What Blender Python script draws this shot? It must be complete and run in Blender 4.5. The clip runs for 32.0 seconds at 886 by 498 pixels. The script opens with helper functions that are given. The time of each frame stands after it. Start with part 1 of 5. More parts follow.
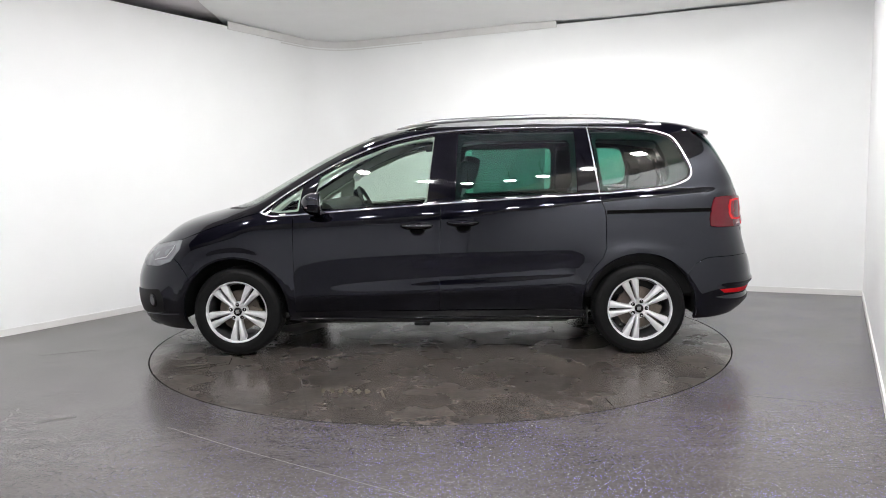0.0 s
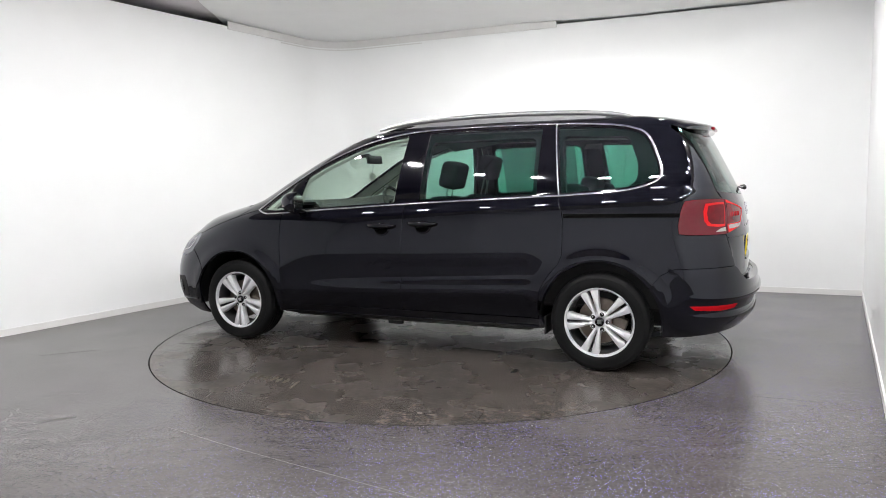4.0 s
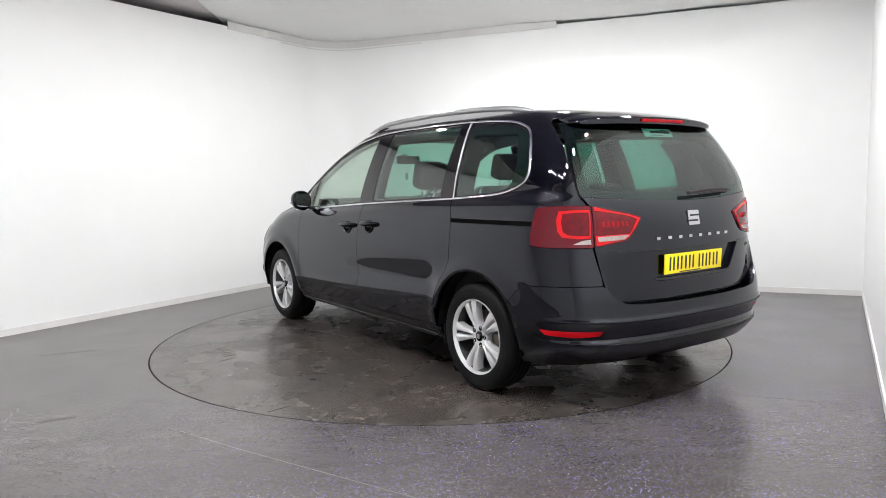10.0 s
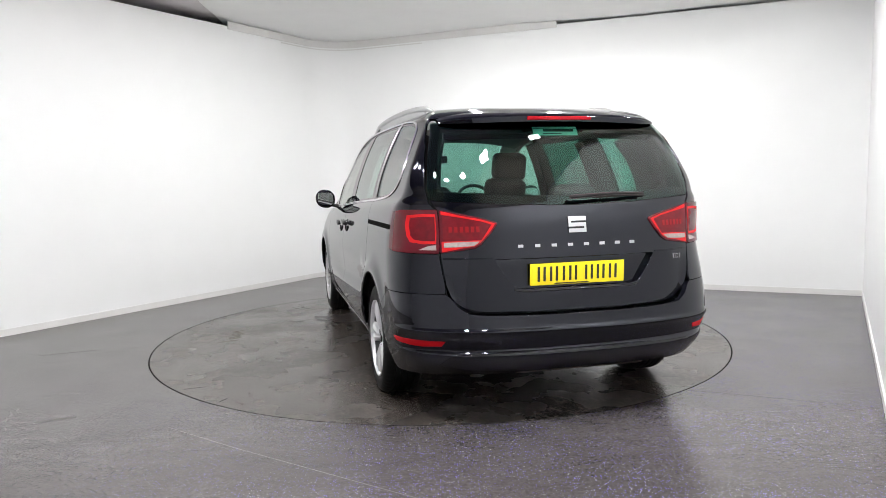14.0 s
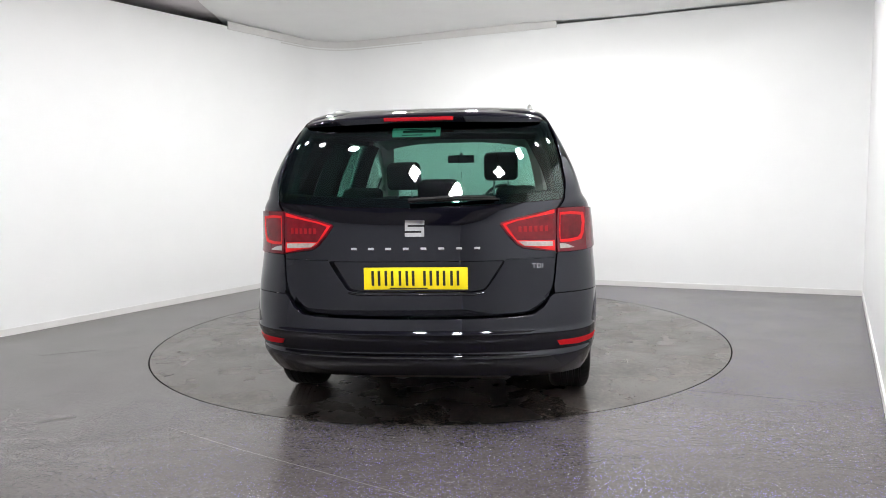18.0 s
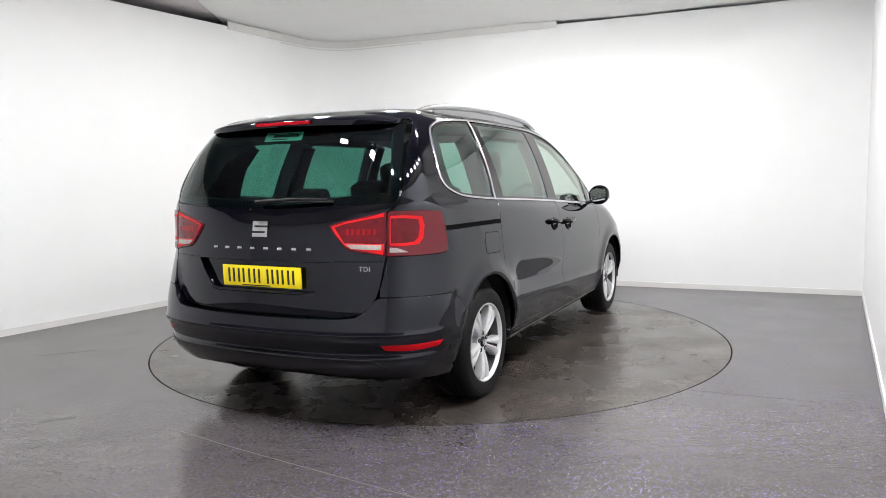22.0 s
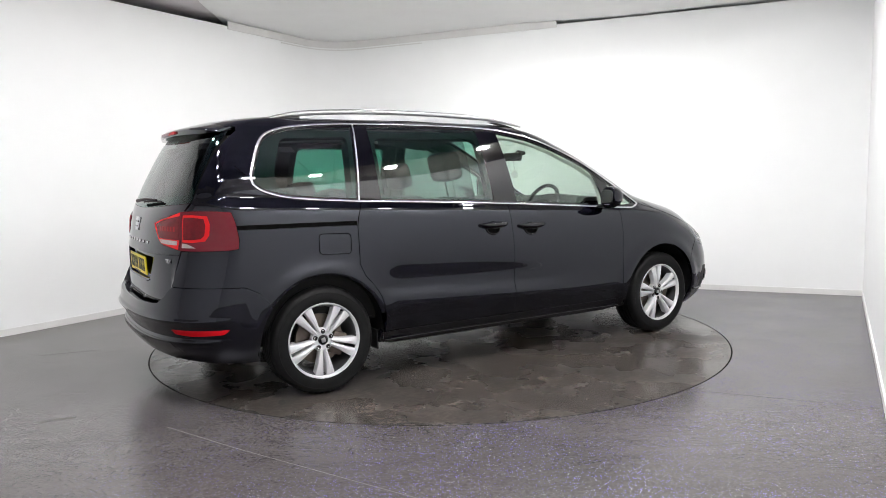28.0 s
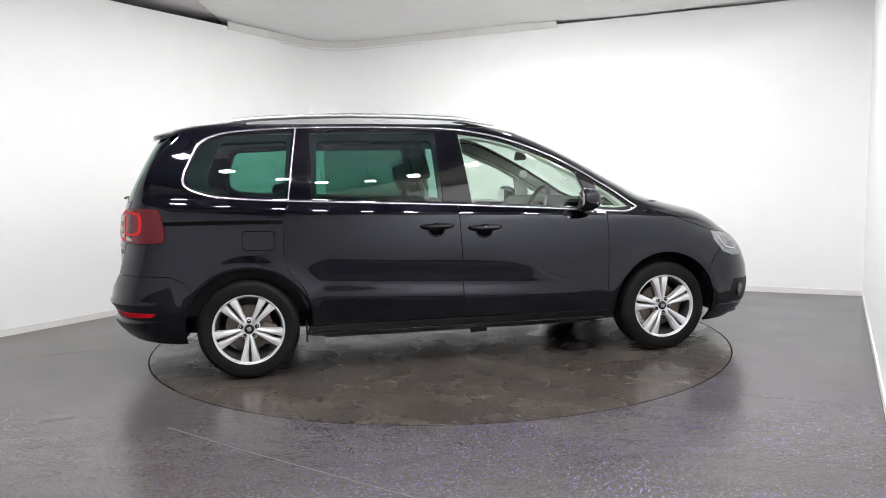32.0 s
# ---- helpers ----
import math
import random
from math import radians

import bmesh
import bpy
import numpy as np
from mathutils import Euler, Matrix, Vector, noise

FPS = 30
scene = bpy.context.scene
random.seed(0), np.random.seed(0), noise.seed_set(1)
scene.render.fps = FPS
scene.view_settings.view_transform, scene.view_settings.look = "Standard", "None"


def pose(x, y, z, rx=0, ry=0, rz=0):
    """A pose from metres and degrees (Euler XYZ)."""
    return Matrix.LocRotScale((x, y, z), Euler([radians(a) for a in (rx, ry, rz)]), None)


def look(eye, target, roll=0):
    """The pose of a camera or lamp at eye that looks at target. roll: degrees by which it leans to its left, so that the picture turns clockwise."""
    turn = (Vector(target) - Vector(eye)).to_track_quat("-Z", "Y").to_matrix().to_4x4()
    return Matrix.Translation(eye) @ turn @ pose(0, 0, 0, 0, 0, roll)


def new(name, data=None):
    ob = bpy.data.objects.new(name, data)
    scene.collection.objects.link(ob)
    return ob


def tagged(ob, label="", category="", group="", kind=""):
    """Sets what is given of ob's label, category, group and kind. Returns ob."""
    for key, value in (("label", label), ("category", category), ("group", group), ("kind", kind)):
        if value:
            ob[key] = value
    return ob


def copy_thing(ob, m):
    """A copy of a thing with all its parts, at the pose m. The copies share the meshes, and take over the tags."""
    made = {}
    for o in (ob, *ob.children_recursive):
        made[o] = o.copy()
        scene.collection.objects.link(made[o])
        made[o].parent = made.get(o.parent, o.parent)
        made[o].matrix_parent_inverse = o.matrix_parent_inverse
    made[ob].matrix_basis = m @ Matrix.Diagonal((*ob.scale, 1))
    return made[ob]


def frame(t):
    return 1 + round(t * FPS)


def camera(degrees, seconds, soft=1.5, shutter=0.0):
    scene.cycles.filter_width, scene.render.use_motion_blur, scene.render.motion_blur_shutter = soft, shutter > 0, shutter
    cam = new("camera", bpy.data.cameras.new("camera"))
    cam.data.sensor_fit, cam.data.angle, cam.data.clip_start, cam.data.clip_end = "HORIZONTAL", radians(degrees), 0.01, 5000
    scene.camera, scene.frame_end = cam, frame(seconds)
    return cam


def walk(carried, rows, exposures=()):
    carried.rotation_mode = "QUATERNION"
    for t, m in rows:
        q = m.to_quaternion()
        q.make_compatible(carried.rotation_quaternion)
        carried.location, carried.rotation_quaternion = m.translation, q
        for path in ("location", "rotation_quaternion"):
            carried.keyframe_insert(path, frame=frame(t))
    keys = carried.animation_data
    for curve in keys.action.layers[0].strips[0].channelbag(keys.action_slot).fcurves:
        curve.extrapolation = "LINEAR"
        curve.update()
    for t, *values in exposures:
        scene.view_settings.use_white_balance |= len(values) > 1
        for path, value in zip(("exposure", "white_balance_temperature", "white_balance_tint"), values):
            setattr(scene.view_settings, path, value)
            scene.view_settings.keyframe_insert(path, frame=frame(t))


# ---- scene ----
cam = camera(63.42, 32.0, soft=0.7)
EYE = (0.0, -5.8818, 1.2825)
VIEW = look(EYE, (EYE[0] + 0.0056 * 9.951, EYE[1] + 9.951, EYE[2] - 0.9874), -1.049)
walk(cam, [(0, VIEW), (32, VIEW)])

# ---- light: square LED panels in the ceiling, the back four added, no daylight ----
world = bpy.data.worlds.new("world")
scene.world = world
world.use_nodes = True
world.node_tree.nodes["Background"].inputs[0].default_value = (0.02, 0.02, 0.022, 1)
world.node_tree.nodes["Background"].inputs[1].default_value = 0.3
scene.view_settings.exposure = 0.0
PANEL_POWER = 492.0


# ---- materials ----
def material(name, color, rough=0.5, metal=0.0, coat=0.0, coat_rough=0.03, coat_ior=1.5, vary=0.0, scale=20.0, bump=0.0, bump_scale=200.0, spec=0.5, rough_vary=0.0, emit=None, power=0.0):
    """A surface with its colour varied at two scales, a fine relief and an uneven gloss."""
    m = bpy.data.materials.new(name)
    m.use_nodes = True
    t = m.node_tree
    b = t.nodes["Principled BSDF"]
    b.inputs["Base Color"].default_value = (*color, 1)
    b.inputs["Roughness"].default_value = rough
    b.inputs["Metallic"].default_value = metal
    b.inputs["Coat Weight"].default_value = coat
    b.inputs["Coat Roughness"].default_value = coat_rough
    b.inputs["Coat IOR"].default_value = coat_ior
    b.inputs["Specular IOR Level"].default_value = spec
    if emit:
        b.inputs["Emission Color"].default_value = (*emit, 1)
        b.inputs["Emission Strength"].default_value = power
    co = t.nodes.new("ShaderNodeTexCoord")
    if vary or rough_vary:
        big, fine = t.nodes.new("ShaderNodeTexNoise"), t.nodes.new("ShaderNodeTexNoise")
        big.inputs["Scale"].default_value, fine.inputs["Scale"].default_value = scale * 0.15, scale
        big.inputs["Detail"].default_value = 4
        t.links.new(co.outputs["Object"], big.inputs["Vector"])
        t.links.new(co.outputs["Object"], fine.inputs["Vector"])
        add = t.nodes.new("ShaderNodeMath")
        add.operation = "ADD"
        t.links.new(big.outputs["Fac"], add.inputs[0])
        t.links.new(fine.outputs["Fac"], add.inputs[1])
        if vary:
            ramp = t.nodes.new("ShaderNodeMapRange")
            ramp.inputs["From Min"].default_value, ramp.inputs["From Max"].default_value = 0.6, 1.4
            ramp.inputs["To Min"].default_value, ramp.inputs["To Max"].default_value = 1 - vary, 1 + vary
            t.links.new(add.outputs[0], ramp.inputs["Value"])
            mul = t.nodes.new("ShaderNodeVectorMath")
            mul.operation = "SCALE"
            mul.inputs[0].default_value = color
            t.links.new(ramp.outputs[0], mul.inputs["Scale"])
            t.links.new(mul.outputs[0], b.inputs["Base Color"])
        if rough_vary:
            rr = t.nodes.new("ShaderNodeMapRange")
            rr.inputs["From Min"].default_value, rr.inputs["From Max"].default_value = 0.6, 1.4
            rr.inputs["To Min"].default_value, rr.inputs["To Max"].default_value = max(0.02, rough - rough_vary), min(1, rough + rough_vary)
            t.links.new(add.outputs[0], rr.inputs["Value"])
            t.links.new(rr.outputs[0], b.inputs["Roughness"])
    if bump:
        n, u = t.nodes.new("ShaderNodeTexNoise"), t.nodes.new("ShaderNodeBump")
        n.inputs["Scale"].default_value = bump_scale
        u.inputs["Strength"].default_value = bump
        u.inputs["Distance"].default_value = 0.002
        t.links.new(co.outputs["Object"], n.inputs["Vector"])
        t.links.new(n.outputs["Fac"], u.inputs["Height"])
        t.links.new(u.outputs["Normal"], b.inputs["Normal"])
    return m


def tinted_glass(name, tint, gloss=1.0, fall=4.2):
    """A thin tinted pane: what passes is coloured, and the gloss rises towards grazing angles."""
    m = bpy.data.materials.new(name)
    m.use_nodes = True
    t = m.node_tree
    t.nodes.remove(t.nodes["Principled BSDF"])
    tr, gl, mix, lw = (t.nodes.new("ShaderNode" + k) for k in ("BsdfTransparent", "BsdfGlossy", "MixShader", "LayerWeight"))
    tr.inputs[0].default_value = (*tint, 1)
    gl.inputs["Roughness"].default_value = 0.01
    lw.inputs["Blend"].default_value = 0.5
    power, mad = t.nodes.new("ShaderNodeMath"), t.nodes.new("ShaderNodeMath")
    power.operation, mad.operation = "POWER", "MULTIPLY_ADD"
    power.inputs[1].default_value = fall
    mad.inputs[1].default_value, mad.inputs[2].default_value = 0.9, 0.065 * gloss
    t.links.new(lw.outputs["Facing"], power.inputs[0])
    t.links.new(power.outputs[0], mad.inputs[0])
    t.links.new(mad.outputs[0], mix.inputs[0])
    t.links.new(tr.outputs[0], mix.inputs[1])
    t.links.new(gl.outputs[0], mix.inputs[2])
    t.links.new(mix.outputs[0], t.nodes["Material Output"].inputs[0])
    return m


def open_weave(name, color, cover):
    """A dark woven mesh that lets part of the light through."""
    m = bpy.data.materials.new(name)
    m.use_nodes = True
    t = m.node_tree
    t.nodes.remove(t.nodes["Principled BSDF"])
    tr, df, mix = (t.nodes.new("ShaderNode" + k) for k in ("BsdfTransparent", "BsdfDiffuse", "MixShader"))
    df.inputs[0].default_value = (*color, 1)
    mix.inputs[0].default_value = cover
    t.links.new(tr.outputs[0], mix.inputs[1])
    t.links.new(df.outputs[0], mix.inputs[2])
    t.links.new(mix.outputs[0], t.nodes["Material Output"].inputs[0])
    return m


def floor_material(name, base, fleck, stains, gloss):
    """Worn grey resin floor: soft stains, scuffs, an uneven sheen and small coloured flecks."""
    m = bpy.data.materials.new(name)
    m.use_nodes = True
    t = m.node_tree
    b = t.nodes["Principled BSDF"]
    N, L = t.nodes.new, t.links.new
    co = N("ShaderNodeTexCoord")

    def noise_of(scale, detail, dist=0.0, stretch=None):
        n = N("ShaderNodeTexNoise")
        n.inputs["Scale"].default_value, n.inputs["Detail"].default_value, n.inputs["Distortion"].default_value = scale, detail, dist
        if stretch:
            mp = N("ShaderNodeMapping")
            mp.inputs["Scale"].default_value = stretch
            L(co.outputs["Object"], mp.inputs[0])
            L(mp.outputs[0], n.inputs["Vector"])
        else:
            L(co.outputs["Object"], n.inputs["Vector"])
        return n.outputs["Fac"]

    def span(sock, a, c, lo, hi):
        r = N("ShaderNodeMapRange")
        for k, v in zip(("From Min", "From Max", "To Min", "To Max"), (a, c, lo, hi)):
            r.inputs[k].default_value = v
        L(sock, r.inputs["Value"])
        return r.outputs[0]

    def times(p, q, op="MULTIPLY"):
        k = N("ShaderNodeMath")
        k.operation = op
        L(p, k.inputs[0])
        L(q, k.inputs[1])
        return k.outputs[0]

    cloud = span(noise_of(1.1, 8, 0.1), 0.3, 0.7, 1 - stains, 1 + stains * 0.7)
    scuff = span(noise_of(4, 8, 0.1, (1, 2.5, 1)), 0.3, 0.7, 1 - stains * 0.6, 1 + stains * 0.5)
    grain = span(noise_of(140, 3), 0.3, 0.7, 0.82, 1.18)
    shade = times(times(cloud, scuff), grain)
    if fleck:
        shade = times(shade, times(span(noise_of(60, 4), 0.34, 0.66, 0.78, 1.22), span(noise_of(17, 8), 0.34, 0.66, 0.94, 1.06)))
    else:
        shade = times(times(shade, span(noise_of(13, 12, 0.15), 0.32, 0.68, 0.55, 1.45)), span(noise_of(48, 8), 0.34, 0.66, 0.7, 1.3))
    col = N("ShaderNodeVectorMath")
    col.operation = "SCALE"
    col.inputs[0].default_value = base
    L(shade, col.inputs["Scale"])
    out = col.outputs[0]
    b.inputs["Specular IOR Level"].default_value = gloss
    if not fleck:
        # trodden-in dirt: brown smears and dark rubbed patches
        smear = span(noise_of(6, 9, 0.25, (1, 2.2, 1)), 0.42, 0.70, 0, 0.5)
        rub = span(noise_of(2.6, 10, 0.1), 0.42, 0.66, 0, 0.6)
        crust = span(times(noise_of(22, 10, 0.2, (1, 1.6, 1)), noise_of(2.2, 4)), 0.24, 0.36, 0, 0.65)
        chips = span(times(noise_of(46, 8, 0.2), noise_of(3.4, 5)), 0.33, 0.42, 0, 0.36)
        for fac, tone in ((smear, (0.098, 0.082, 0.072, 1)), (rub, (0.032, 0.028, 0.026, 1)), (crust, (0.022, 0.019, 0.018, 1)), (chips, (0.17, 0.15, 0.135, 1))):
            mix = N("ShaderNodeMix")
            mix.data_type = "RGBA"
            L(fac, mix.inputs["Factor"])
            L(out, mix.inputs["A"])
            mix.inputs["B"].default_value = tone
            out = mix.outputs["Result"]
    if fleck:
        v = N("ShaderNodeTexVoronoi")
        v.inputs["Scale"].default_value = 105
        L(co.outputs["Object"], v.inputs["Vector"])
        split = N("ShaderNodeSeparateXYZ")
        L(co.outputs["Object"], split.inputs[0])
        along = split.outputs[0]  # flecks fade to the left, painting in the wall's glare that hides them
        near = span(v.outputs["Distance"], 0.21, 0.33, 1, 0)
        sep = N("ShaderNodeSeparateColor")
        L(v.outputs["Color"], sep.inputs[0])
        pick = span(sep.outputs[0], 0.50, 0.54, 0, 1)
        ramp = N("ShaderNodeValToRGB")
        e = ramp.color_ramp.elements
        e[0].position, e[0].color = 0.0, (0.15, 0.11, 0.54, 1)
        e[1].position, e[1].color = 0.70, (0.22, 0.18, 0.60, 1)
        last = e.new(0.88)
        last.color = (0.48, 0.48, 0.50, 1)
        L(sep.outputs[1], ramp.inputs[0])
        mix = N("ShaderNodeMix")
        mix.data_type = "RGBA"
        L(times(times(near, pick), times(span(noise_of(1.6, 4), 0.36, 0.56, 0.3, 1), span(along, -1.9, -0.3, 0.06, 1))), mix.inputs["Factor"])
        L(out, mix.inputs["A"])
        L(ramp.outputs[0], mix.inputs["B"])
        out = mix.outputs["Result"]
    L(out, b.inputs["Base Color"])
    L(span(noise_of(2.3, 4 if fleck else 8, 0.1), 0.30, 0.70, 0.20 if fleck else 0.17, 0.25 if fleck else 0.36), b.inputs["Roughness"])
    u = N("ShaderNodeBump")
    u.inputs["Strength"].default_value, u.inputs["Distance"].default_value = 0.10, 0.002
    L(noise_of(90, 4), u.inputs["Height"])
    L(u.outputs["Normal"], b.inputs["Normal"])
    return m


WALL = material("white_wall_panel", (0.885, 0.89, 0.89), 0.55, vary=0.015, scale=3, bump=0.04, bump_scale=30)
GREY_WALL = material("grey_gate_wall", (0.80, 0.80, 0.81), 0.6, vary=0.03, scale=3)
TRIM = material("white_trim", (0.76, 0.75, 0.74), 0.4, vary=0.03, scale=12)
CEIL = material("white_stretched_fabric", (0.93, 0.93, 0.92), 0.8, vary=0.02, scale=4)
DARK_WALL = material("dark_hall", (0.55, 0.53, 0.66), 0.8, vary=0.2, scale=3)
FLOOR = floor_material("grey_flecked_resin", (0.077, 0.069, 0.069), True, 0.16, 0.42)
TABLE = floor_material("worn_dark_resin", (0.073, 0.062, 0.0555), False, 0.34, 0.46)
DRAPE = material("cream_fabric", (0.60, 0.56, 0.52), 0.9, vary=0.12, scale=9)
GAP = material("dark_gap", (0.002, 0.002, 0.002), 0.9, spec=0.05)
STAIN = material("dried_water_mark", (0.062, 0.058, 0.056), 0.38, vary=0.35, scale=40)
PUDDLE = material("pale_water_film", (0.15, 0.14, 0.13), 0.22, vary=0.35, scale=30)
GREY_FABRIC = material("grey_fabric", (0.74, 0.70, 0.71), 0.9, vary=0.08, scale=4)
SEAM = material("worn_seam", (0.030, 0.028, 0.028), 0.45, spec=0.2, vary=0.3, scale=30)
FADED = material("faded_yellow_paint", (0.078, 0.067, 0.048), 0.5, vary=0.5, scale=90)
OIL = material("dark_rubber_mark", (0.018, 0.017, 0.017), 0.35, vary=0.3, scale=40)
LAMP = material("led_panel", (0.9, 0.9, 0.9), 0.4, emit=(1.0, 0.995, 0.985), power=PANEL_POWER)
PAINT = material("midnight_black_paint", (0.0007, 0.0007, 0.0018), 0.035, spec=0.5)
PAINT.node_tree.nodes["Principled BSDF"].inputs["IOR"].default_value = 1.55
PAINT.node_tree.nodes["Principled BSDF"].inputs["Specular Tint"].default_value = (0.84, 0.87, 1.0, 1)
GLOSS = material("gloss_black_trim", (0.0018, 0.0017, 0.0035), 0.05, spec=0.5)
BLACK = material("black_plastic", (0.005, 0.005, 0.0055), 0.55, spec=0.25, vary=0.15, scale=60, bump=0.1, bump_scale=900)
RUBBER = material("tyre_rubber", (0.0062, 0.0062, 0.0066), 0.55, spec=0.15, vary=0.25, scale=30, bump=0.15, bump_scale=300)
CHROME = material("polished_trim", (0.62, 0.62, 0.64), 0.13, metal=1.0)
SATIN = material("satin_aluminium", (0.46, 0.46, 0.47), 0.28, metal=1.0, vary=0.03, scale=30)
ALLOY = material("silver_alloy", (0.68, 0.68, 0.70), 0.32, metal=0.4, coat=0.4, coat_rough=0.08, vary=0.03, scale=25)
# silver rim barrel; the shade behind the spokes is put into its colour
RIM_WELL = material("alloy_darkened_as_shade", (0.055, 0.055, 0.058), 0.45, metal=0.4)
STEEL = material("brake_steel", (0.16, 0.135, 0.115), 0.42, metal=0.9, vary=0.2, scale=50)
RED = material("red_lens", (0.095, 0.002, 0.008), 0.045, spec=0.45)
CELL = material("red_lamp_cell", (0.26, 0.005, 0.010), 0.15, spec=0.15)
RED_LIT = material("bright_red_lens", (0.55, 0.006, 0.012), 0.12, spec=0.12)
GUIDE = material("red_light_guide", (0.58, 0.012, 0.016), 0.14, spec=0.10)
RED_DARK = material("dark_red_lens", (0.115, 0.002, 0.007), 0.06, spec=0.35, vary=0.35, scale=35)
CLEAR = material("clear_lamp_lens", (0.33, 0.28, 0.275), 0.12, vary=0.3, scale=80)
HEAD = material("headlamp_lens", (0.17, 0.175, 0.19), 0.10, vary=0.35, scale=22)
LAMP_BOWL = material("silver_lamp_bowl", (0.22, 0.22, 0.235), 0.25, metal=0.5, vary=0.2, scale=30)
YELLOW = material("yellow_plate", (1.0, 0.78, 0.01), 0.35, vary=0.03, scale=20)
INK = material("black_print", (0.012, 0.012, 0.012), 0.45)
CLOTH = material("dark_seat_cloth", (0.030, 0.030, 0.031), 0.85, vary=0.25, scale=120, bump=0.3, bump_scale=700)
INSIDE = material("dark_cabin_plastic", (0.016, 0.016, 0.016), 0.7, spec=0.2, vary=0.1, scale=60)
LINER = material("grey_roof_liner", (0.36, 0.36, 0.345), 0.9, vary=0.08, scale=80)
PILLAR = material("pale_grey_pillar_trim", (0.50, 0.50, 0.47), 0.8, vary=0.05, scale=60)
DASH = material("soft_dash_plastic", (0.055, 0.055, 0.056), 0.7, spec=0.3, vary=0.1, scale=60, bump=0.15, bump_scale=500)
STICKER = material("pale_green_sticker", (0.42, 0.66, 0.60), 0.5)
MIRROR = material("mirror_glass", (0.9, 0.92, 0.92), 0.02, metal=1.0)
MESH = open_weave("blind_mesh", (0.03, 0.03, 0.03), 0.55)
GLASS_FRONT = tinted_glass("light_green_glass", (0.76, 0.87, 0.80), 1.2)
GLASS_TAIL = tinted_glass("dark_green_tail_glass", (0.18, 0.40, 0.34), 0.8)
GLASS_REAR = tinted_glass("privacy_green_glass", (0.25, 0.53, 0.44), 1.7, 3.5)


# ---- helpers for meshes ----
def finish(name, bm, mat, parent=None, label="", smooth=35):
    """Link a bmesh as one mesh object; faces smooth, edges sharper than the angle stay hard."""
    bmesh.ops.recalc_face_normals(bm, faces=bm.faces[:])
    me = bpy.data.meshes.new(name)
    for f in bm.faces:
        f.smooth = smooth > 0
    if smooth:
        for e in bm.edges:
            if len(e.link_faces) == 2 and e.calc_face_angle(0) > radians(smooth):
                e.smooth = False
    bm.to_mesh(me)
    bm.free()
    me.materials.append(mat)
    ob = new(name, me)
    if parent:
        ob.parent = parent
    return tagged(ob, label)


def part(name, bm, mat, parent, label="", smooth=35):
    return finish(name, bm, mat, parent, label, smooth)


def thing(name, label, category, m=None, group="", kind=""):
    ob = new(name)
    if m is not None:
        ob.matrix_basis = m
    return tagged(ob, label, category, group, kind)


def add_box(bm, lo, hi, bevel=0.0, seg=2, m=None):
    r = bmesh.ops.create_cube(bm, size=1)
    v = r["verts"]
    for q in v:
        q.co = Vector([lo[i] + (q.co[i] + 0.5) * (hi[i] - lo[i]) for i in range(3)])
    if bevel:
        es = {e for q in v for e in q.link_edges}
        out = bmesh.ops.bevel(bm, geom=list(es), offset=bevel, segments=seg, affect="EDGES", profile=0.6)
        v = list({q for f in out["faces"] for q in f.verts} | {q for q in v if q.is_valid})
    if m is not None:
        bmesh.ops.transform(bm, matrix=m, verts=[q for q in v if q.is_valid])
    return bm


def box(lo, hi, bevel=0.0, seg=2, m=None):
    return add_box(bmesh.new(), lo, hi, bevel, seg, m)


def lathe(profile, n=64, m=None, closed=False):
    """Turn (radius, y) pairs round the y axis."""
    bm = bmesh.new()
    rings = []
    for k in range(n):
        a = 2 * math.pi * k / n
        rings.append([bm.verts.new((r * math.cos(a), y, r * math.sin(a))) for r, y in profile])
    cnt = len(profile)
    for k in range(n):
        p, q = rings[k], rings[(k + 1) % n]
        for i in range(cnt if closed else cnt - 1):
            j = (i + 1) % cnt
            bm.faces.new((p[i], p[j], q[j], q[i]))
    if m is not None:
        bm.transform(m)
    return bm


def prism(poly, to3d, low, high):
    """A slab with the outline poly; to3d turns (a, b, height) into a place."""
    bm = bmesh.new()
    a = [bm.verts.new(to3d(p[0], p[1], low)) for p in poly]
    b = [bm.verts.new(to3d(p[0], p[1], high)) for p in poly]
    bm.faces.new(b)
    bm.faces.new(a[::-1])
    for i in range(len(poly)):
        j = (i + 1) % len(poly)
        bm.faces.new((a[i], a[j], b[j], b[i]))
    return bm


def tube(points, rad, n=10, flat=1.0, bm=None):
    """A bar of round or flattened section along points."""
    bm = bm or bmesh.new()
    pts = [Vector(p) for p in points]
    rings = []
    for i, p in enumerate(pts):
        d = (pts[min(i + 1, len(pts) - 1)] - pts[max(i - 1, 0)]).normalized()
        side = d.cross(Vector((0, 0, 1)))
        side = side.normalized() if side.length > 1e-4 else Vector((0, 1, 0))
        up = side.cross(d)
        r = rad(i / (len(pts) - 1)) if callable(rad) else rad
        rings.append([bm.verts.new(p + side * (r * math.cos(2 * math.pi * k / n)) + up * (r * flat * math.sin(2 * math.pi * k / n))) for k in range(n)])
    for a, b in zip(rings, rings[1:]):
        for k in range(n):
            bm.faces.new((a[k], a[(k + 1) % n], b[(k + 1) % n], b[k]))
    bm.faces.new(rings[0][::-1])
    bm.faces.new(rings[-1])
    return bm


